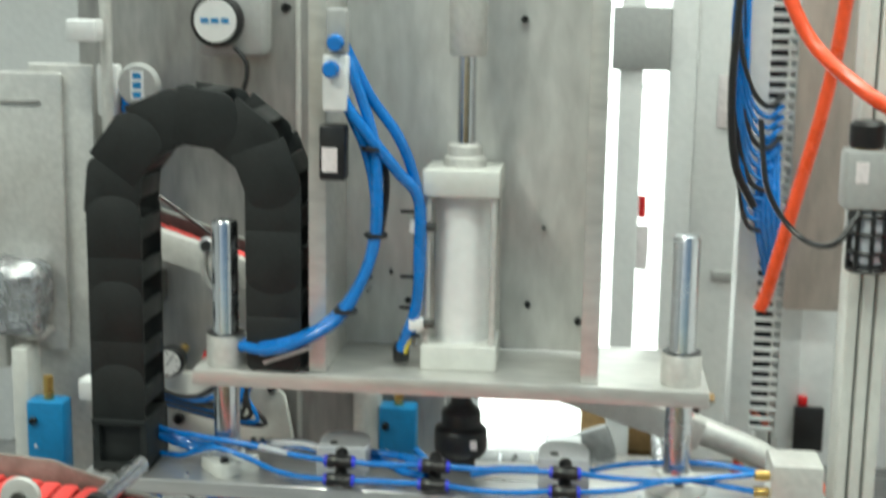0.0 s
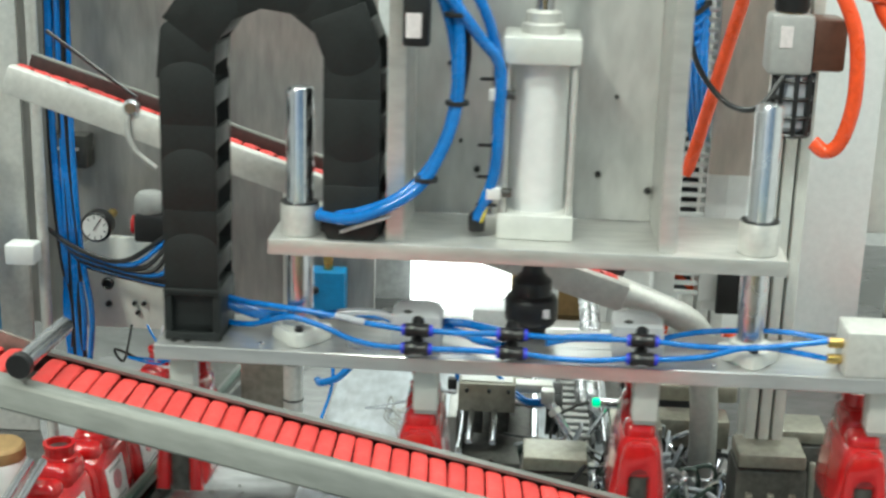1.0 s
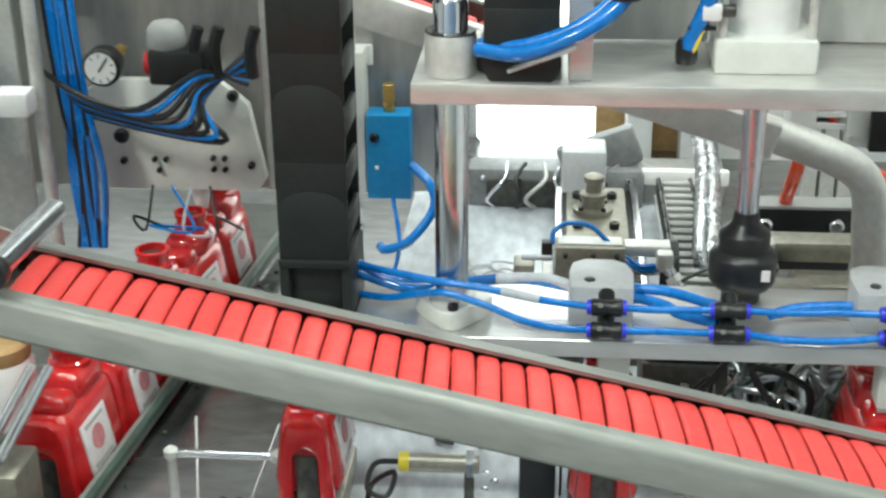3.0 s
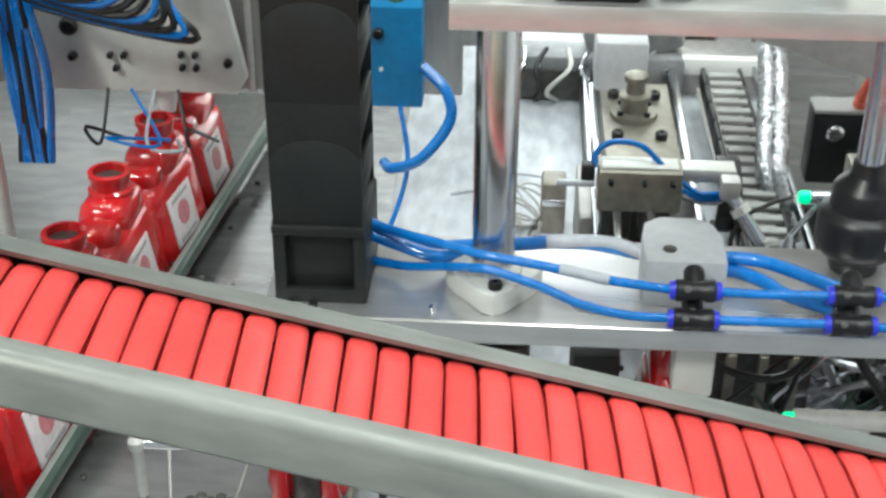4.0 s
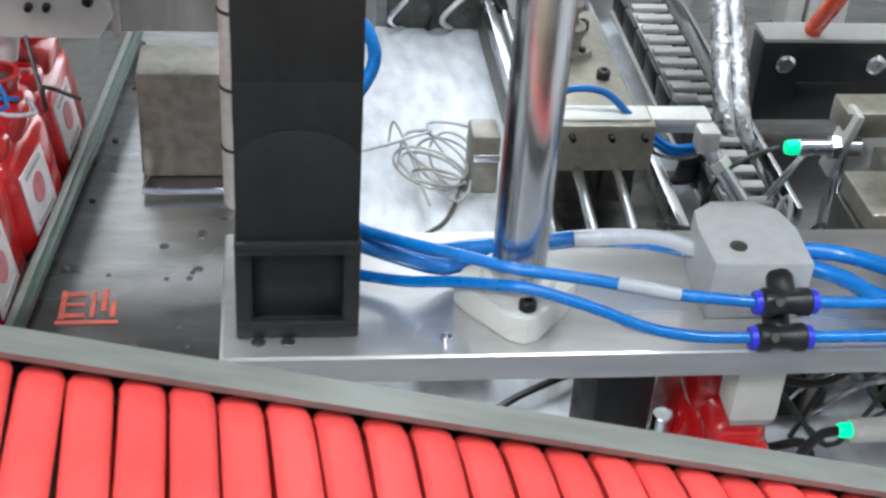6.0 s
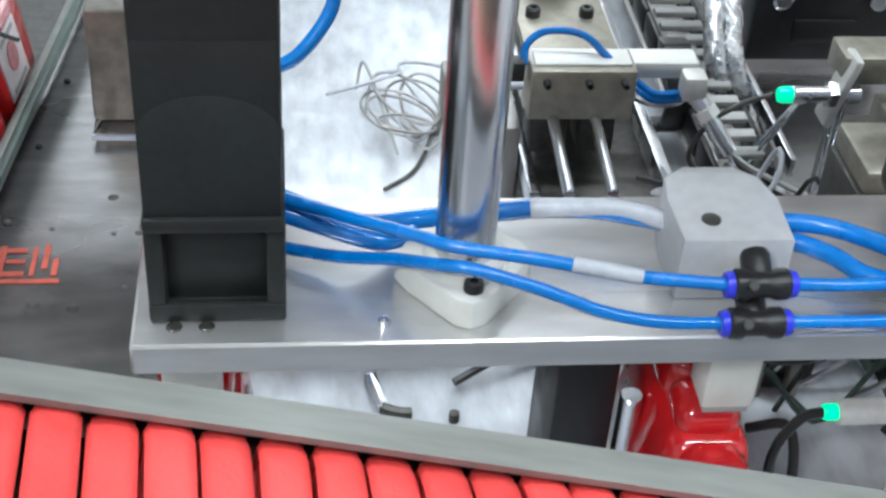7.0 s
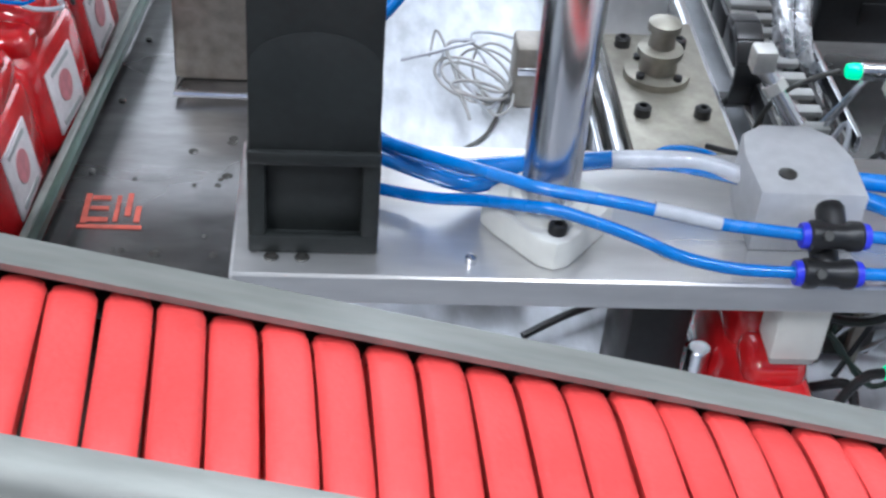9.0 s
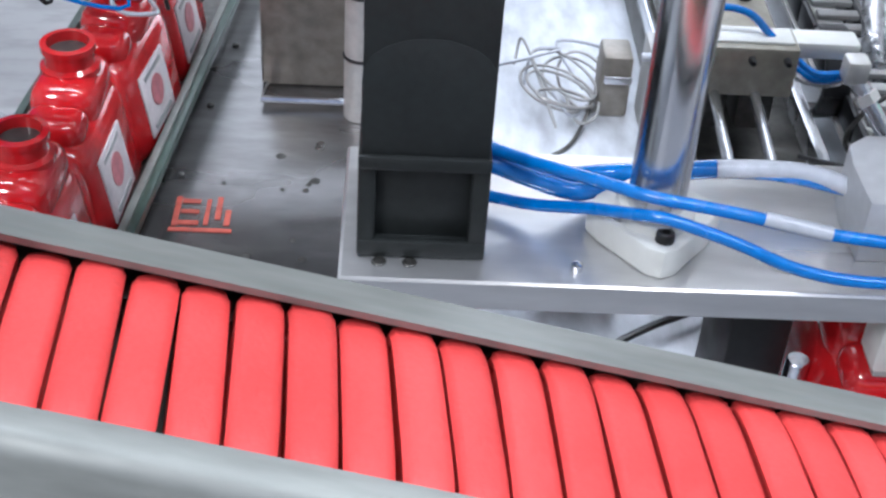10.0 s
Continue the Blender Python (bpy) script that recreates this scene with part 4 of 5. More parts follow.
    for pts, r, m in lines:
        ride(solid("air_tube" if m is BLUE else "clear_air_tube", bm_tube(pts, r, 10, 8), m, "glossy blue air tube along the clamping plate" if m is BLUE else "clear whitish section of air tube", "tube", "plate air tubes"), True)


# ---- energy chain: moving end on the plate, fixed end on the carriage ----
PITCH, CX0, CX1, CY = 0.0405, 0.0365, 0.188, 0.051
RAD = (CX1 - CX0) / 2


def chain_pose(s, low):
    """Pose of the link centred s along the chain, with the plate raised by low."""
    z0 = low + 0.055
    top = 0.3105 + low / 2
    leg = top - z0
    arc = math.pi * RAD
    if s < leg:
        return Vector((CX0, CY, z0 + s)), 0.0
    if s < leg + arc:
        a = (s - leg) / RAD
        return Vector((CX0 + RAD - RAD * math.cos(a), CY, top + RAD * math.sin(a))), a
    return Vector((CX1, CY, top - (s - leg - arc))), math.pi


def build_chain():
    low = 0.085
    foot = ride(thing("chain_end_bracket", (0, 0, 0), "black plastic chain end bracket with square recess", "bracket"), True)
    w = 0.0545
    bm = bm_box((w, 0.008, 0.05), (CX0, 0.084, 0.025), 0.0015)
    for sx in (-1, 1):
        bm_box((0.0075, 0.062, 0.05), (CX0 + sx * (w / 2 - 0.00375), 0.051, 0.025), 0.0015, bm)
    bm_box((w, 0.062, 0.007), (CX0, 0.051, 0.0035), 0.0015, bm)
    bm_box((w, 0.066, 0.007), (CX0, 0.05, 0.0495), 0.002, bm)
    bm_box((w, 0.005, 0.009), (CX0, 0.0215, 0.0045), 0.0015, bm)
    part("frame", bm, BLACK, foot)
    part("recess_back", bm_box((w - 0.012, 0.004, 0.044), (CX0, 0.029, 0.026), 0.0005), BLACK, foot)
    # one link: two side plates with overlap, inner and outer cross bars
    total = (0.3105 + low / 2 - low - 0.055) + math.pi * RAD + (0.3105 + low / 2 - 0.215)
    n = int(total / PITCH) + 1
    first = None
    for i in range(n):
        l = thing("chain_link", (0, 0, 0), "black plastic energy chain link", "chain link", "energy chain links")
        d = 0.0003 if i % 2 else 0.0
        if i < 2:
            for side, nm in ((-1, "side_plate"), (1, "side_plate")):
                y = side * (0.030 - d)
                o = [(0.0262 * math.cos(radians(a)), PITCH * 0.42 + 0.0165 * math.sin(radians(a))) for a in range(0, 181, 15)] + [(-0.0262, -PITCH * 0.62), (0.0262, -PITCH * 0.62)]
                part(nm, bm_prism(o, 0.0032, (0, y + 0.0016, 0), "y", bevel=0.0005), BLACK, l)
            part("outer_bar", bm_box((0.004, 0.056, 0.019), (-0.0245, 0, 0.002), 0.0012), BLACK, l)
            part("inner_bar", bm_box((0.004, 0.056, 0.019), (0.0245, 0, 0.002), 0.0012), BLACK, l)
            first = (first or []) + [l]
        else:
            bpy.data.objects.remove(l)
            l = copy_thing(first[i % 2], Matrix())
        LINKS.append((l, (i + 0.45) * PITCH))


# ================= sled at the back =================
SLED = []


def build_sled():
    s = thing("cap_sled", (0, 0, 0), "grey steel sled plate with pick-up head", "sled")
    SLED.append(s)
    part("plate", bm_box((0.066, 0.22, 0.008), (0.261, 0.485, -0.108), 0.0015), TAN, s)
    part("edge_rail", bm_box((0.006, 0.24, 0.006), (0.221, 0.48, -0.11), 0.001), CHROME, s)
    for x in (0.240, 0.279):
        for y in (0.472, 0.56):
            part("socket_screw", bm_lathe([(0.0055, -0.104), (0.0055, -0.098), (0.0042, -0.0968), (0.0026, -0.0968), (0.0024, -0.1)], (x, y, 0), seg=14), RUBBER, s)
    part("head_flange", bm_lathe([(0.022, -0.104), (0.022, -0.099), (0.013, -0.0975), (0.012, -0.088), (0.015, -0.0865), (0.015, -0.082), (0.009, -0.08), (0.008, -0.07), (0.011, -0.0685), (0.011, -0.063), (0.005, -0.06)], (0.257, 0.52, 0), seg=26), TAN, s, "turned nozzle head")
    for a in range(4):
        part("flange_screw", bm_lathe([(0.003, -0.099), (0.003, -0.0955), (0.0015, -0.095)], (0.257 + 0.0175 * math.cos(a * 1.57 + 0.7), 0.52 + 0.0175 * math.sin(a * 1.57 + 0.7), 0), seg=10), RUBBER, s)
    part("rear_block", bm_box((0.05, 0.05, 0.05), (0.247, 0.60, -0.08), 0.003), FROST, s)
    part("front_block", bm_box((0.068, 0.03, 0.036), (0.25, 0.346, -0.085), 0.0022), TAN, s, "machined steel gripper block")
    part("block_top", bm_box((0.062, 0.02, 0.002), (0.25, 0.347, -0.0662), 0.0008), CREAM, s)
    for x in (0.228, 0.255, 0.278):
        hole(s, x - 0.002, 0.331, -0.075, 0.0025)
    part("side_arm", bm_box((0.046, 0.02, 0.012), (0.306, 0.36, -0.078), 0.002), CREAM, s)
    for k in range(3):
        part("arm_tube", bm_tube([(0.284, 0.34 - 0.003 * k, -0.078 - 0.005 * k), (0.298, 0.336, -0.086 - 0.004 * k), (0.314, 0.34, -0.088 - 0.004 * k), (0.326, 0.35, -0.094)], 0.0022, 7, 6), BLUE if k < 2 else CHROME, s)
    part("blue_lead", bm_tube([(0.213, 0.345, -0.07), (0.215, 0.35, -0.058), (0.228, 0.352, -0.05), (0.25, 0.35, -0.052), (0.268, 0.346, -0.067)], 0.0026, 8, 7), BLUE, s, "short blue tube over the block")
    part("fitting", bm_box((0.011, 0.012, 0.02), (0.208, 0.345, -0.076), 0.002), RUBBER, s)
    part("hose_stub", rod(0.003, 0.03, (0.183, 0.34, -0.082), "x"), CLEAR, s)
    for x in (0.235, 0.262):
        part("guide_rod", rod(0.0038, 0.075, (x - 0.002, 0.335, -0.102), Matrix.Rotation(radians(97), 4, "X")), CHROME, s)
    part("jaw", bm_box((0.024, 0.03, 0.036), (0.234, 0.36, -0.119), 0.002), DARK, s)
    part("jaw", bm_box((0.024, 0.03, 0.036), (0.266, 0.36, -0.119), 0.002), DARK, s)
    b = thing("sled_base", (0.265, 0.49, -0.19), "dark oiled steel slide base", "base")
    part("bed", bm_box((0.10, 0.42, 0.03), (0, 0.02, 0.021), 0.003), DARK, b)
    for x in (-0.045, 0.045):
        part("slide_rail", bm_box((0.008, 0.42, 0.018), (x, 0.02, 0.044), 0.001), CHROME, b)
    part("side_panel", bm_box((0.012, 0.10, 0.07), (-0.056, -0.1, 0.04), 0.002), STEEL, b)
    # flat cable ladder at its side
    l = thing("cable_ladder", (0.36, 0.5, -0.14), "black cable drag chain with open pale rungs", "cable chain")
    for k in range(17):
        y = -0.17 + 0.0215 * k
        part("rung", bm_box((0.032, 0.010, 0.005), (0, y, 0.012), 0.0012), GREYPL, l)
    for x in (-0.019, 0.019):
        for k in range(9):
            part("side_link", bm_box((0.005, 0.041, 0.022), (x, -0.165 + 0.043 * k, 0.0), 0.002), RUBBER, l)
    part("tray", bm_box((0.046, 0.4, 0.003), (0, 0, -0.014), 0.0006), ALU, l)
    part("tray_lip", bm_box((0.004, 0.38, 0.014), (0.034, 0.01, 0.006), 0.001), CHROME, l)
    lc = thing("ladder_bend", (0.333, 0.42, -0.13), "curled black end of the drag chain", "cable chain")
    for k in range(7):
        a = radians(-80 + 30 * k)
        part("bend_link", bm_box((0.02, 0.017, 0.006), (0, -0.03 * math.cos(a), 0.03 * math.sin(a)), 0.0015, rot=Euler((radians(90) - a, 0, 0)).to_matrix()), RUBBER, lc)


def build_right_clutter():
    # black module with two screws
    m = thing("black_module", (0.484, 0.545, -0.137), "black anodised module with two round screws", "module")
    part("body", bm_box((0.118, 0.03, 0.075), (0, 0, 0), 0.003), RUBBER, m)
    part("lid_edge", bm_box((0.118, 0.032, 0.004), (0, 0, 0.038), 0.001), GREYPL, m)
    for x in (-0.038, 0.04):
        part("screw", bm_lathe([(0.0085, 0), (0.0085, 0.003), (0.006, 0.005)], (x, -0.015, 0.017), Matrix.Rotation(radians(90), 4, "X"), 18), CHROME, m)
    part("recess_plate", bm_box((0.05, 0.002, 0.02), (0.0, -0.016, -0.01), 0.001), RUBBER, m)
    b = thing("sensor_bracket", (0.42, 0.33, -0.19), "grey steel bracket carrying a lit sensor", "bracket")
    part("upright", rod(0.004, 0.11, (0.0, 0, 0.0)), CHROME, b)
    part("clip", bm_box((0.006, 0.02, 0.05), (-0.004, 0, 0.112), 0.002, rot=Euler((0, 0.25, 0)).to_matrix()), ALU, b)
    part("arm", bm_box((0.13, 0.03, 0.02), (0.06, 0.012, 0.125), 0.002), TAN, b)
    part("lower_arm", bm_box((0.09, 0.04, 0.035), (0.07, -0.01, 0.085), 0.002), TAN, b)
    part("dark_block", bm_box((0.10, 0.06, 0.075), (0.06, 0.01, 0.03), 0.003), DARK, b)
    part("sensor", rod(0.0058, 0.045, (-0.035, -0.002, 0.108), "x"), CHROME, b)
    part("sensor_nut", bm_lathe([(0.009, 0), (0.009, 0.006)], (-0.012, -0.002, 0.108), "x", 6), CHROME, b)
    part("green_light", bm_lathe([(0.0045, -0.008), (0.0055, -0.005), (0.0055, 0.0), (0.0045, 0.002)], (-0.036, -0.002, 0.108), "x", 16), GREEN, b, "glowing green sensor tip")
    part("lead", bm_tube([(-0.048, -0.002, 0.108), (-0.065, 0.0, 0.1), (-0.085, 0.0, 0.085), (-0.09, 0.01, 0.05), (-0.06, 0.02, 0.02)], 0.0018, 7, 6), DARK, b)
    s2 = thing("lower_sensor", (0.33, 0.065, -0.105), "lit barrel sensor with black lead", "sensor")
    part("barrel", rod(0.0068, 0.08, (0.005, 0, 0), "x"), ALU, s2)
    part("green_light", bm_lathe([(0.0036, -0.005), (0.0044, -0.003), (0.0044, 0.003)], (0.003, 0, 0), "x", 14), GREEN, s2, "glowing green sensor tip")
    part("lead", bm_tube([(0.0, 0, 0), (-0.012, 0, -0.004), (-0.024, -0.005, -0.02), (-0.022, -0.005, -0.045), (-0.008, 0, -0.05), (-0.012, 0.01, -0.02), (-0.03, 0.02, -0.03)], 0.0028, 8, 6), RUBBER, s2)
    part("stand", rod(0.005, 0.085, (0.05, 0, -0.085)), ALU, s2)
    k = thing("black_stop_block", (0.211, 0.085, -0.19), "matt black stop block beside a chrome pin", "block")
    part("block", bm_box((0.03, 0.05, 0.13), (-0.006, 0, 0.065), 0.002), RUBBER, k)
    part("pin", rod(0.006, 0.1, (0.018, -0.02, 0.0)), CHROME, k)
    for q in range(3):
        part("stud", bm_lathe([(0.004, 0), (0.004, 0.012), (0.002, 0.013)], (-0.05 + 0.008 * (q % 2), -0.01 + 0.012 * q, 0.0), seg=10), CHROME, k)
    solid("black_hose", bm_tube([(0.1572, 0.1636, -0.1720), (0.1817, 0.1771, -0.1680), (0.2062, 0.1906, -0.1680), (0.2356, 0.2068, -0.1700)], 0.0024, 8, 6), RUBBER, "black hose leading under the plate", "hose")
    hc = thing("hinge_clip", (0.1129, 0.1521, -0.1780), "small steel clip with a dark spring on the deck", "clip")
    part("clip", bm_box((0.007, 0.028, 0.008), (0, 0.006, 0.004), 0.0015, rot=Euler((0, 0, 0.25)).to_matrix()), CHROME, hc)
    part("spring", bm_tube([(0.002, -0.008, 0.006), (0.01, -0.012, 0.006), (0.018, -0.012, 0.005)], 0.0035, 8, 4), DARK, hc)
    part("stud", bm_lathe([(0.003, 0), (0.003, 0.006), (0.0015, 0.007)], (0.042, -0.013, 0), seg=10), DARK, hc)
    solid("black_loop_lead", bm_tube([(0.26, 0.1, -0.06), (0.29, 0.09, -0.085), (0.33, 0.09, -0.09), (0.36, 0.1, -0.06)], 0.0028, 8, 6), RUBBER, "black lead sagging under the plate", "cable")
    # coil of clear wires tied beside the shaft
    rnd = random.Random(5)
    tie = Vector((0.169, 0.424, -0.166))
    for k, (a, reach, wide) in enumerate(((96, 0.058, 0.014), (112, 0.05, 0.017), (150, 0.05, 0.018), (158, 0.044, 0.014), (196, 0.038, 0.009), (128, 0.055, 0.013))):
        d = Vector((math.cos(radians(a)), math.sin(radians(a)), 0))
        side = Vector((-d.y, d.x, 0))
        pts = [tie + d * 1.15 * reach * (1 - math.cos(q)) / 2 + side * 1.35 * wide * math.sin(q) + Vector((0, 0, 0.002 * k - 0.009 + 0.012 * (1 - math.cos(q)) / 2)) for q in [2 * math.pi * i / 10 for i in range(11)]]
        solid("coiled_wire", bm_tube(pts, 0.0012, 6, 5), GREYPL if k % 2 else STEEL, "loop of thin grey signal wire tied on the deck", "wire", "coiled wires")
    solid("wire_tail", bm_tube([tie, tie + Vector((-0.008, -0.02, -0.008)), tie + Vector((-0.02, -0.045, -0.01)), tie + Vector((-0.04, -0.064, -0.0105))], 0.0015, 6, 6), DARK, "loose end of signal wire lying on the deck", "wire")
    for k in range(4):
        x = 0.12 + 0.015 * k
        pts = [(x, 0.45, -0.172)] + [(x + rnd.uniform(-0.03, 0.03), 0.44 + rnd.uniform(-0.05, 0.06), rnd.uniform(-0.172, -0.15)) for _ in range(4)]
        solid("loose_wire", bm_tube(pts, 0.0012, 6, 6), (CLEAR, GREYPL, GREYPL, CLEAR)[k % 4], "loose tangled signal wire behind the shaft", "wire", "loose wires")
    t = thing("wire_terminal", (0.184, 0.437, -0.178), "small grey connector with wires", "connector")
    part("body", bm_box((0.022, 0.03, 0.05), (0, 0, 0.025), 0.003), RUST, t)
    part("screw_row", bm_box((0.02, 0.003, 0.006), (0, -0.021, 0.035), 0.001), CHROME, t)
    # angled push-in fitting with its hoses beside the drag chain
    af = thing("angled_fitting", (0.3227, 0.3383, -0.0850), "bright steel angled fitting with thin hoses", "fitting")
    tip = Vector((0.3484, 0.3189, -0.1200)) - Vector((0.3227, 0.3383, -0.0850))
    part("barrel", bm_tube([(0, 0, 0), tip * 0.5, tip], 0.0062, 12, 1, smooth=False), CHROME, af)
    part("nut", bm_tube([tip * 0.3, tip * 0.45], 0.0085, 6, 1, smooth=False), ALU, af)
    part("head", bm_box((0.016, 0.016, 0.018), (0, 0, 0.004), 0.003), ALU, af)
    for k in range(3):
        part("hose", bm_tube([tip, tip * 1.2 + Vector((0.006 * k, 0, -0.004)), tip * 1.45 + Vector((0.018 * k + 0.01, 0.004, -0.016)), tip * 1.3 + Vector((0.04 + 0.012 * k, 0.01, -0.03))], 0.002, 7, 6), (CLEAR, DARK, GREYPL)[k], af)
    # foil wrapped hoses
    for k in range(2):
        pts = [(0.365 + 0.012 * k, 0.60, 0.0), (0.372 + 0.01 * k, 0.52, -0.04), (0.37 + 0.012 * k, 0.47, -0.085), (0.368 + 0.012 * k, 0.43, -0.12), (0.385 + 0.012 * k, 0.41, -0.17)]
        bm = bm_tube(pts, 0.0085, 14, 16)
        solid("foil_hose", bm, FOIL, "silver ribbed foil hose bent downwards", "hose", "foil hoses")
    # heaps of oily fittings and wires below the plate
    for k in range(46):
        x0 = rnd.uniform(0.32, 0.53)
        y0 = rnd.uniform(0.12, 0.3)
        pts = [(x0, y0, -0.185)] + [(x0 + rnd.uniform(-0.05, 0.05), y0 + rnd.uniform(-0.04, 0.04), rnd.uniform(-0.18, -0.085)) for _ in range(4)]
        solid("machine_wire", bm_tube(pts, rnd.choice((0.0018, 0.0026, 0.0034)), 6, 6), (RUBBER, CLEAR, CHROME, GREYPL, CHROME, GREENRAIL)[k % 6], "tangled machine wire between the stations", "wire", "station wires")
    for x, y, sx, sz in ((0.33, 0.19, 0.075, 0.09), (0.42, 0.24, 0.06, 0.11), (0.555, 0.16, 0.075, 0.12), (0.60, 0.3, 0.09, 0.09), (0.14, 0.24, 0.05, 0.03)):
        v = thing("station_block", (x, y, -0.19), "dark oily tooling block between stations", "block", "tooling blocks")
        part("block", bm_box((sx, 0.06, sz), (0, 0, sz / 2), 0.004), DARK, v)
        part("cover", bm_box((sx * 0.94, 0.055, 0.016), (0, 0, sz + 0.009), 0.003), TAN, v)
        for q in range(3):
            part("fin", bm_box((0.007, 0.008, sz * 0.7), (-sx * 0.3 + sx * 0.3 * q, -0.034, sz * 0.45), 0.001), TAN, v)
    tb = thing("side_hopper", (0.66, 0.13, -0.16), "smooth grey sheet metal side cover", "cover")
    part("sheet", bm_prism([(-0.07, -0.1), (0.12, -0.1), (0.1, -0.02), (0.05, 0.04), (-0.03, 0.05), (-0.07, 0.02)], 0.006, (0, 0, 0), "y", bevel=0.002), GREYPL, tb)
    part("handle", bm_tube([(-0.02, -0.01, 0.0), (0.02, -0.03, 0.0), (0.03, -0.03, -0.05)], 0.003, 8, 1, smooth=False), CHROME, tb)


# ================= right side and backdrop =================
def build_right_side():
    d = thing("cable_duct", (0.488, 0.47, 0.012), "white slotted cable duct with dark gaps", "duct")
    part("back", bm_box((0.026, 0.004, 0.8), (0, 0.026, 0.4), 0.001), INK, d)
    for x in (-0.026, 0.03):
        part("side", bm_box((0.026, 0.05, 0.8), (x, 0, 0.4), 0.002), WHITE, d)
    for k in range(64):
        part("finger", bm_box((0.03, 0.004, 0.0062), (0.002, -0.02, 0.01 + 0.0125 * k), 0.001, seg=1), WHITE, d)
    s = thing("steel_side_sheet", (0.54, 0.42, 0.2), "brownish stainless side sheet of the frame", "sheet")
    part("sheet", bm_box((0.075, 0.006, 0.52), (0, 0, 0.24), 0.002), SIDE, s)
    part("lower_sheet", bm_box((0.06, 0.006, 0.2), (0.0, 0.03, -0.1), 0.002), WHITE, s)
    part("tie_bar", bm_box((0.03, 0.32, 0.02), (0.02, 0.165, 0.4), 0.002), ALU, s)
    part("dark_gap", bm_box((0.035, 0.01, 0.055), (0.004, 0.018, -0.172), 0.002), RUBBER, s)
    part("red_button", bm_box((0.012, 0.01, 0.012), (-0.004, 0.022, -0.138), 0.002), BOTTLE, s)
    p = thing("frame_post", (0.551, 0.2, -0.19), "slotted aluminium frame post", "post")
    for x in (-0.0145, 0.0, 0.0145):
        part("profile", bm_box((0.0115, 0.05, 1.2), (x, 0, 0.6), 0.002), CREAM, p)
    part("slot_back", bm_box((0.04, 0.03, 1.2), (0, 0.005, 0.6), 0.001), GREYPL, p)
    p2 = thing("hall_post", (0.50, 0.75, -0.3), "pale aluminium post behind the frame", "post")
    for x in (-0.022, 0.0, 0.022):
        part("profile", bm_box((0.018, 0.04, 1.3), (x + 0.05, 0, 0.65), 0.002), ALU, p2)
    # filter regulator on the post
    f = thing("filter_regulator", (0.532, 0.14, 0.375), "black filter regulator with caged bowl", "regulator")
    part("body", bm_box((0.042, 0.04, 0.058), (0, 0, 0), 0.005), GREYPL, f, "dark grey body")
    part("label", bm_box((0.012, 0.001, 0.02), (-0.006, -0.0205, 0.008), 0), LABEL, f, "white sticker")
    part("rear_block", bm_box((0.035, 0.05, 0.05), (0.035, 0.01, 0.0), 0.004), BROWN, f, "dark brown block")
    part("bowl", bm_lathe([(0.012, -0.085), (0.016, -0.08), (0.016, -0.03)], (0.008, 0, 0), seg=20), CLEAR, f)
    for k in range(8):
        a = k * math.pi / 4
        part("cage_bar", bm_box((0.0045, 0.0045, 0.06), (0.008 + 0.0185 * math.cos(a), 0.0185 * math.sin(a), -0.058), 0.001), RUBBER, f)
    for z in (-0.088, -0.07, -0.052, -0.034):
        part("cage_ring", bm_lathe([(0.0195, -0.002), (0.0208, 0), (0.0195, 0.002)], (0.008, 0, z), seg=20), RUBBER, f)
    part("knob", bm_lathe([(0.015, 0), (0.017, 0.004), (0.017, 0.022), (0.013, 0.026)], (0, 0, 0.03), seg=20), RUBBER, f, "black ribbed knob")
    part("brass_ring", rod(0.012, 0.008, (0, 0, 0.026)), BRASS, f)
    part("black_lead", bm_tube([(-0.006, -0.02, -0.03), (-0.03, -0.03, -0.06), (-0.055, 0.025, -0.062), (-0.085, 0.04, -0.02), (-0.095, 0.05, 0.05)], 0.003, 8, 7), RUBBER, f)
    hoses = ([(0.575, 0.3, 2.545), (0.57, 0.3, 1.5), (0.552, 0.3, 0.78), (0.531, 0.3, 0.537), (0.515, 0.3, 0.43), (0.494, 0.3, 0.338), (0.469, 0.3, 0.231), (0.46, 0.3, 0.205)],
             [(0.43, 0.19, 0.61), (0.458, 0.175, 0.54), (0.48, 0.16, 0.5), (0.51, 0.13, 0.47), (0.55, 0.11, 0.443), (0.62, 0.12, 0.42)],
             [(0.55, 0.12, 0.455), (0.572, 0.11, 0.425), (0.588, 0.105, 0.385), (0.592, 0.105, 0.33), (0.585, 0.11, 0.288), (0.573, 0.115, 0.275), (0.56, 0.12, 0.283)],
             [(0.60, 0.16, 0.50), (0.605, 0.13, 0.44), (0.62, 0.12, 0.40), (0.66, 0.12, 0.37)])
    for pts in hoses:
        solid("orange_hose", bm_tube(pts, 0.0075 if pts[0][2] > 1 else 0.0072, 12, 9), ORANGE, "bright orange red air hose", "hose", "orange hoses")
    rnd = random.Random(9)
    for k in range(13):
        z = 0.52 - 0.012 * k
        solid("blue_branch_tube", bm_tube([(0.44 + rnd.uniform(-0.006, 0.006), 0.42, 0.66), (0.435 + rnd.uniform(-0.01, 0.01), 0.40, 0.52 - 0.004 * k), (0.445, 0.39, z - 0.07), (0.468, 0.40, z - 0.1), (0.49, 0.43, z - 0.09)], 0.0032, 7, 6), BLUE if k % 4 else RUBBER, "thin blue tube branching into the duct", "tube", "duct tubes")
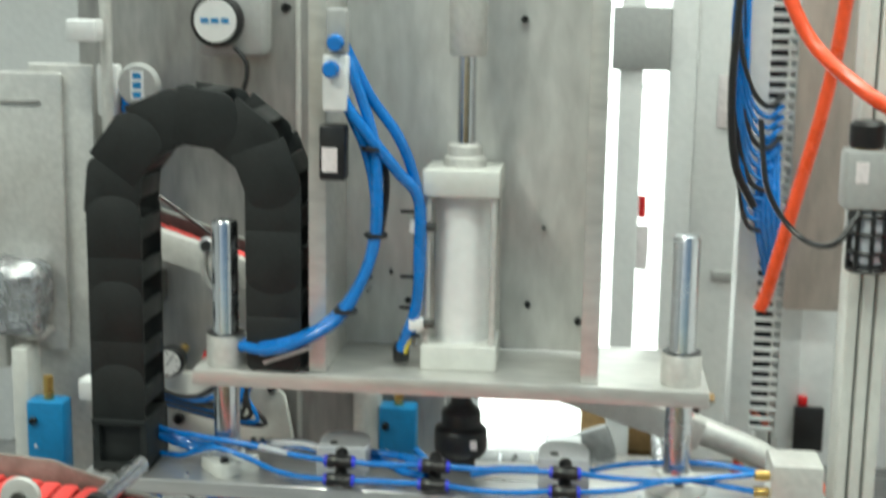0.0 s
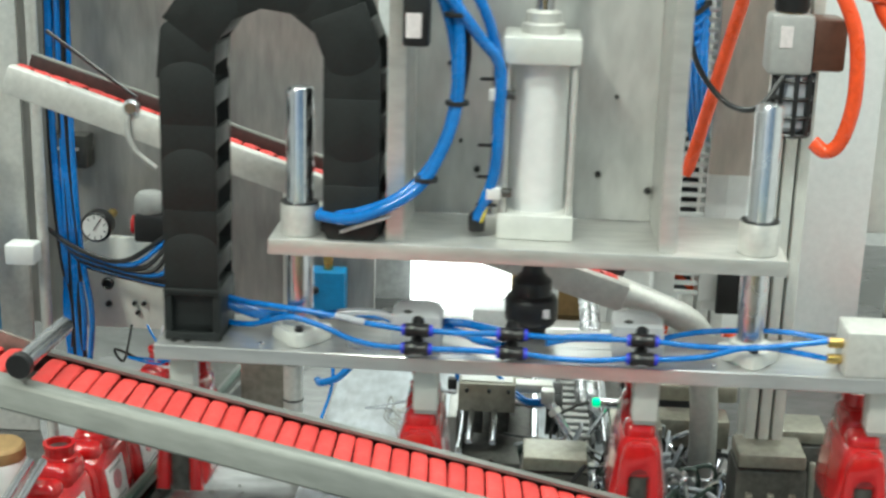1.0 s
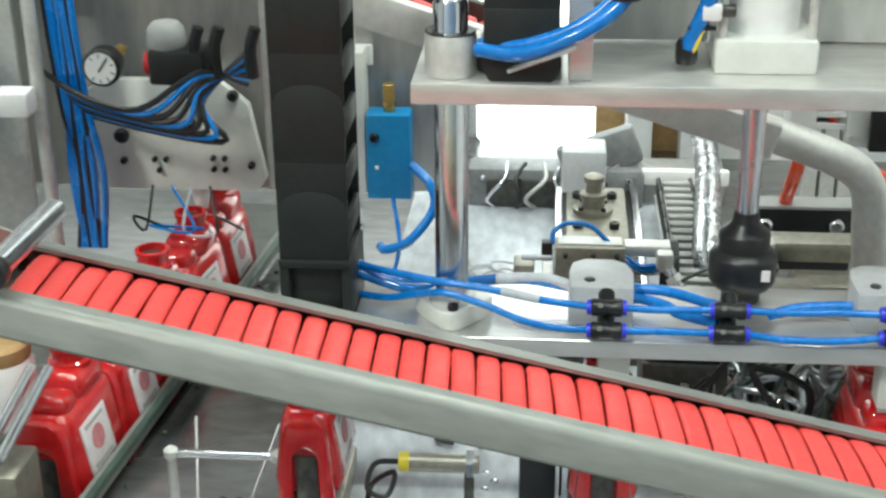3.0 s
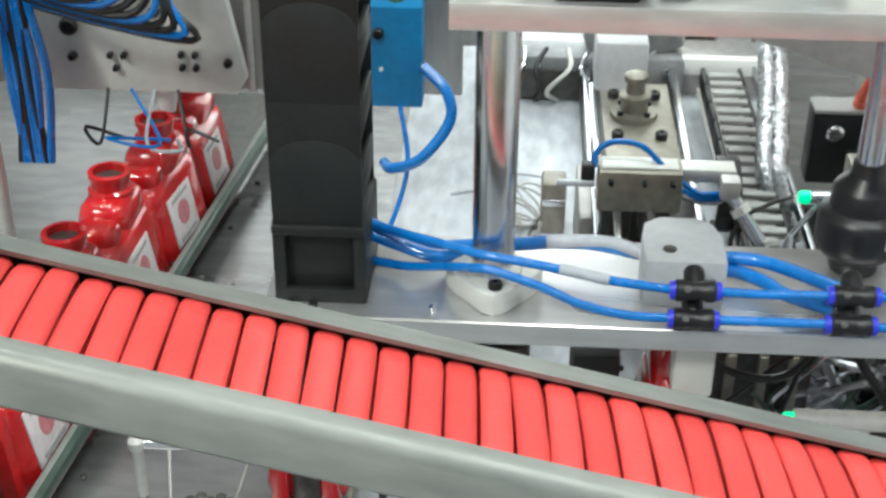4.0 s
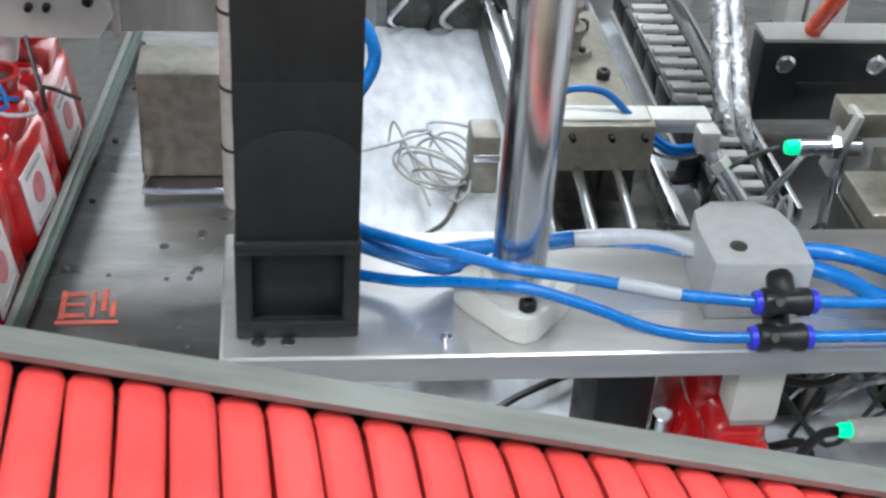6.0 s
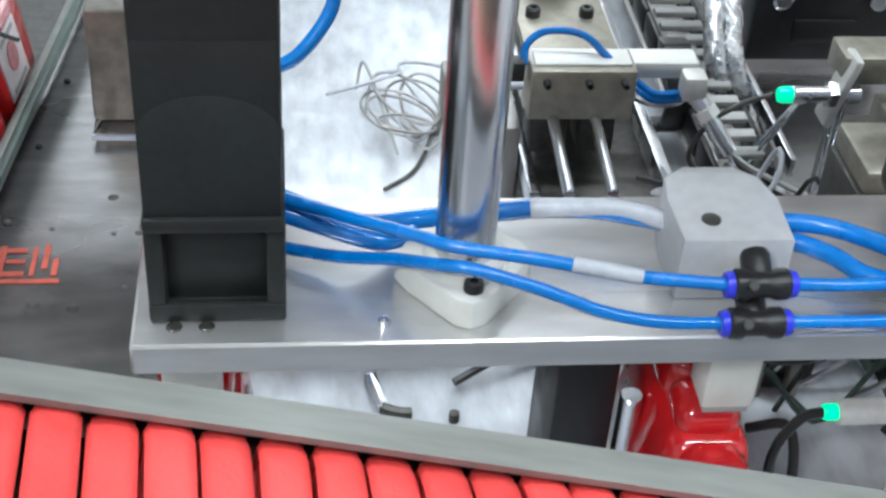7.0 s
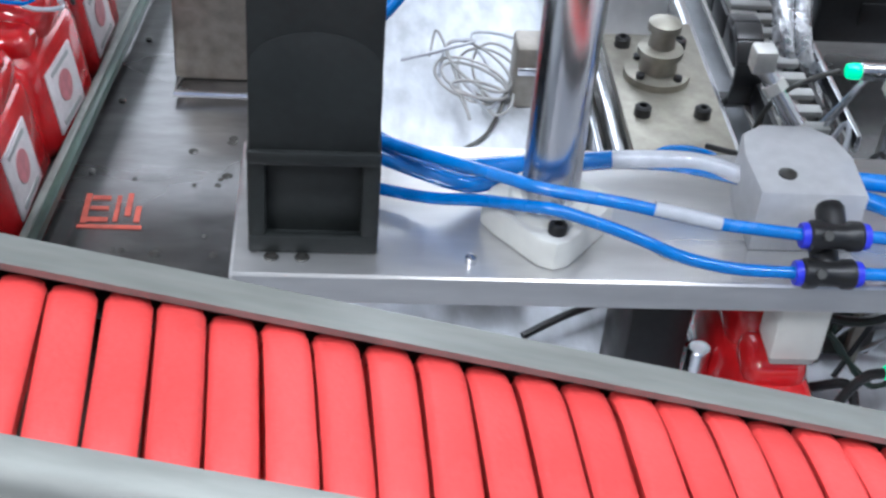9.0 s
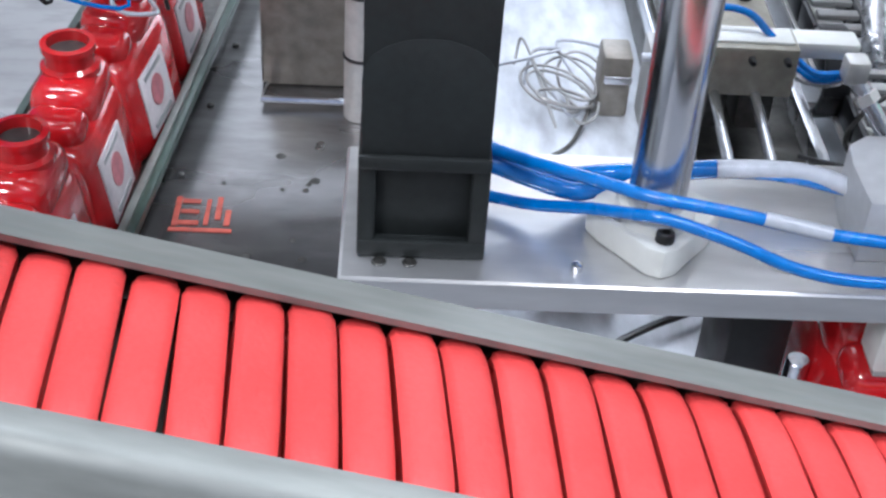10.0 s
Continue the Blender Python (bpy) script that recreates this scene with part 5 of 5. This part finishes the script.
    for k in range(5):
        solid("blue_drop_tube", bm_tube([(0.47 + 0.004 * k, 0.43, 0.38), (0.463 + 0.006 * k, 0.40, 0.3), (0.475 + 0.005 * k, 0.41, 0.24), (0.487, 0.44, 0.2)], 0.0036, 7, 6), BLUE, "blue tube gathered below the duct branch", "tube", "duct tubes")
    solid("black_bow_cable", bm_tube([(0.43, 0.36, 0.68), (0.427, 0.35, 0.56), (0.422, 0.34, 0.44), (0.43, 0.34, 0.36), (0.455, 0.36, 0.31)], 0.0045, 8, 7), RUBBER, "black cable hanging in a bow", "cable")
    for pts in ([(0.473, 0.5, -0.02), (0.471, 0.51, -0.05), (0.468, 0.54, -0.094)], [(0.55, 0.5, -0.045), (0.566, 0.5, -0.058), (0.59, 0.5, -0.09)], [(0.468, 0.5, 0.042), (0.486, 0.5, 0.028), (0.51, 0.5, 0.008)]):
        solid("orange_stub", bm_tube(pts, 0.0075, 10, 6), ORANGE, "orange hose stub behind the module", "hose", "orange stubs")
    # grey junction box and hanging wire
    g = thing("junction_box", (0.341, 0.918, 0.474), "plain grey junction box high on the wall", "box")
    part("case", bm_box((0.086, 0.04, 0.094), (0, 0, 0), 0.003), GREYPL, g)
    part("wire", bm_tube([(0, 0, -0.05), (-0.004, -0.01, -0.065), (0.012, -0.01, -0.075), (0.02, 0, -0.06)], 0.0015, 6, 6), INK, g)
    # white partition and window behind
    w = thing("white_partition", (0.39, 0.95, 0.3), "white partition wall with a tall lit window", "partition", kind="structure")
    part("panel", bm_box((0.4, 0.02, 1.3), (0.236, 0, 0.12), 0.004), WHITE, w)
    part("pillar", bm_box((0.04, 0.05, 1.3), (0.014, -0.02, 0.12), 0.004), WHITE, w)
    part("pillar", bm_box((0.036, 0.05, 1.3), (-0.062, -0.02, 0.12), 0.004), WHITE, w)
    part("window_pane", bm_box((0.3, 0.008, 1.25), (-0.11, 0.03, 0.12), 0.001), LAMP, w, "bright daylight window")
    part("red_sign", bm_box((0.022, 0.003, 0.035), (-0.042, -0.01, -0.085), 0.001), BOTTLE, w)
    part("notice", bm_box((0.03, 0.002, 0.07), (-0.04, -0.01, -0.15), 0.0005), LABEL, w)
    part("poster", bm_box((0.06, 0.002, 0.08), (0.1, -0.012, 0.08), 0.0005), LABEL, w)
    part("latch_frame", bm_box((0.034, 0.006, 0.016), (0.09, -0.012, -0.19), 0.002), GREYPL, w)
    o = thing("octagon_window", (0.184, 1.0, -0.132), "bright octagonal opening in a steel housing", "window")
    oc = [(-0.082, 0.17), (-0.082, -0.05), (-0.04, -0.099), (0.026, -0.099), (0.072, -0.05), (0.08, 0.17)]
    part("bright_pane", bm_prism(oc, 0.006, (0, 0, 0), "y"), LAMP, o, "blown-out daylight pane")
    part("housing", bm_box((0.34, 0.02, 0.42), (0, 0.03, -0.08), 0.01), HOUSING, o)
    h = thing("machine_housing", (0.215, 0.74, -0.19), "grey cast machine housing with bolts behind the sled", "housing")
    part("body", bm_box((0.22, 0.05, 0.062), (0, 0, 0.031), 0.008), HOUSING, h)
    part("cover_rim", bm_box((0.15, 0.006, 0.036), (-0.01, -0.027, 0.03), 0.006), DARK, h)
    part("ridge", bm_box((0.1, 0.022, 0.05), (0.055, 0.0, 0.075), 0.006, rot=Euler((0, -0.35, 0)).to_matrix()), HOUSING, h)
    for x in (-0.09, -0.045, 0.0, 0.045, 0.09):
        hole(h, x, -0.026, 0.05, 0.004, CHROME)
    rq = random.Random(21)
    for k in range(7):
        x = -0.07 + 0.023 * k
        part("pipe", bm_tube([(x, -0.03, 0.012), (x + rq.uniform(-0.02, 0.02), -0.045, 0.03), (x + rq.uniform(-0.02, 0.02), -0.035, 0.052), (x + 0.01, -0.01, 0.064)], 0.0028, 7, 5), (CHROME, RUBBER, ALU)[k % 3], h)
    c = thing("cardboard_carton", (0.40, 1.05, -0.15), "brown cardboard carton standing behind the machine", "carton")
    part("box", bm_box((0.26, 0.16, 0.16), (0.0, 0, 0.0), 0.004), WOOD, c)
    part("flap", bm_box((0.2, 0.05, 0.004), (-0.02, -0.1, 0.082), 0.001, rot=Euler((0.5, 0.1, 0)).to_matrix()), WOOD, c)
    tr = thing("white_tray", (0.36, 0.78, -0.15), "white enamelled tray edge behind the sled", "tray")
    part("rim", bm_box((0.14, 0.012, 0.02), (0, -0.05, 0.01), 0.003), WHITE, tr)
    part("bowl", bm_prism([(-0.07, 0.0), (0.07, 0.0), (0.06, -0.06), (-0.06, -0.06)], 0.09, (0, 0.05, 0), "y", bevel=0.004), STEEL, tr)
    bs = thing("bulk_carton", (1.05, 1.0, -0.44), "brown cardboard cartons stacked by the wall", "carton")
    part("box", bm_box((0.5, 0.4, 0.4), (0, 0, 0), 0.006), WOOD, bs)
    part("white_bin", bm_box((0.3, 0.25, 0.16), (0.0, -0.05, 0.29), 0.01), WHITE, bs)
    part("red_crate", bm_box((0.22, 0.2, 0.09), (-0.12, -0.2, 0.25), 0.012), BOTTLE, bs)
    gp = thing("far_grey_panel", (0.95, 1.1, 0.45), "large pale grey cabinet side", "cabinet")
    part("side", bm_box((0.6, 0.3, 1.0), (0, 0.1, 0), 0.006), CREAM, gp)
    part("edge_trim", bm_box((0.012, 0.306, 1.0), (-0.302, 0.1, 0), 0.002), ALU, gp)
    og = thing("orange_guard_edge", (0.775, 0.06, -0.02), "bright orange guard post edge", "guard")
    part("edge", bm_box((0.012, 0.02, 0.42), (0, 0, 0), 0.003), ORANGE, og)


DECK = mat("scuffed_pale_steel", (0.56, 0.585, 0.62), 0.4, 0.25, 0.2, 9, 0.06, 80, (1, 0.4, 1))
RUST = mat("browned_sheet_steel", (0.3, 0.275, 0.24), 0.45, 0.6, 0.2, 14, 0.06, 90)
# near-black red that stands for shade on the chutes' inner rail faces
RAIL_SHADE = mat("rail_shade_dark", (0.035, 0.018, 0.016), 0.55, 0.0, 0.25, 30, 0.06, 160)
HOUSING = mat("grey_cast_housing", (0.27, 0.275, 0.28), 0.5, 0.3, 0.18, 10, 0.06, 90)
PANEL = mat("stained_pale_steel", (0.62, 0.62, 0.6), 0.45, 0.2, 0.14, 7, 0.05, 60, (1, 1, 0.35))
SIDE = mat("brownish_stainless", (0.5, 0.44, 0.39), 0.42, 0.4, 0.14, 8, 0.05, 70, (1, 1, 0.3))
RAIL = mat("grey_anodised_rail", (0.22, 0.226, 0.208), 0.5, 0.35, 0.12, 20, 0.05, 140, (0.25, 1, 1))
FOIL = mat("crumpled_foil", (0.6, 0.61, 0.63), 0.25, 0.95, 0.3, 60, 0.9, 220)
PINK = mat("faded_pink_print", (0.55, 0.2, 0.22), 0.5, 0.0, 0.15, 90, 0.02, 200)
YELLOW = mat("yellow_band", (0.75, 0.6, 0.05), 0.4, 0.0, 0.08, 40, 0.02, 150)
GREENRAIL = mat("dark_green_rail_plastic", (0.045, 0.075, 0.06), 0.4, 0.0, 0.15, 30, 0.05, 150)
BROWN = mat("dark_brown_block", (0.09, 0.035, 0.02), 0.45, 0.0, 0.15, 30, 0.05, 150)

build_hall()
build_table()
build_left_panel()
build_bottles()
build_caps()
build_upper()
build_lower()
build_chain()
build_sled()
build_right_clutter()
build_right_side()


# ================= what moves =================
SHIFT = [(0, -0.207), (0.5, -0.207), (0.6, -0.195), (0.7, -0.155), (0.8, -0.12), (0.9, -0.088), (1.0, -0.064), (1.1, -0.044), (1.2, -0.027), (1.3, -0.01), (1.4, 0.0), (1.5, 0.0)]
LIFT = [(0, 0.085), (1.5, 0.085), (1.6, 0.08), (1.7, 0.054), (1.8, 0.038), (1.9, 0.018), (2.0, 0.0), (10, 0.0)]
SLIDE = [(0, 0.0), (7.5, 0.0), (7.65, -0.02), (7.8, -0.07), (8.0, -0.116), (8.2, -0.16), (8.4, -0.176), (8.6, -0.176), (9.0, -0.170), (9.15, -0.155), (9.3, -0.105), (9.5, -0.045), (9.7, -0.012), (10, 0.004)]


def along(rows, t):
    for (a, u), (b, v) in zip(rows, rows[1:]):
        if t <= b:
            return u + (v - u) * (t - a) / (b - a)
    return rows[-1][1]


def motions():
    times = sorted({t for t, _ in SHIFT} | {t for t, _ in LIFT})
    for ob in UP:
        m = ob.matrix_basis.copy()
        walk(ob, [(t, Matrix.Translation((along(SHIFT, t), 0, 0)) @ m) for t in times])
    for ob in LOW:
        m = ob.matrix_basis.copy()
        walk(ob, [(t, Matrix.Translation((along(SHIFT, t), 0, along(LIFT, t))) @ m) for t in times])
    for ob, s in LINKS:
        rows = []
        for t in times:
            p, a = chain_pose(s, along(LIFT, t))
            rows.append((t, Matrix.Translation(p + Vector((along(SHIFT, t), 0, 0))) @ Matrix.Rotation(a, 4, "Y")))
        walk(ob, rows)
    for ob in SLED:
        walk(ob, [(t, Matrix.Translation((0, y, 0))) for t, y in SLIDE])


motions()
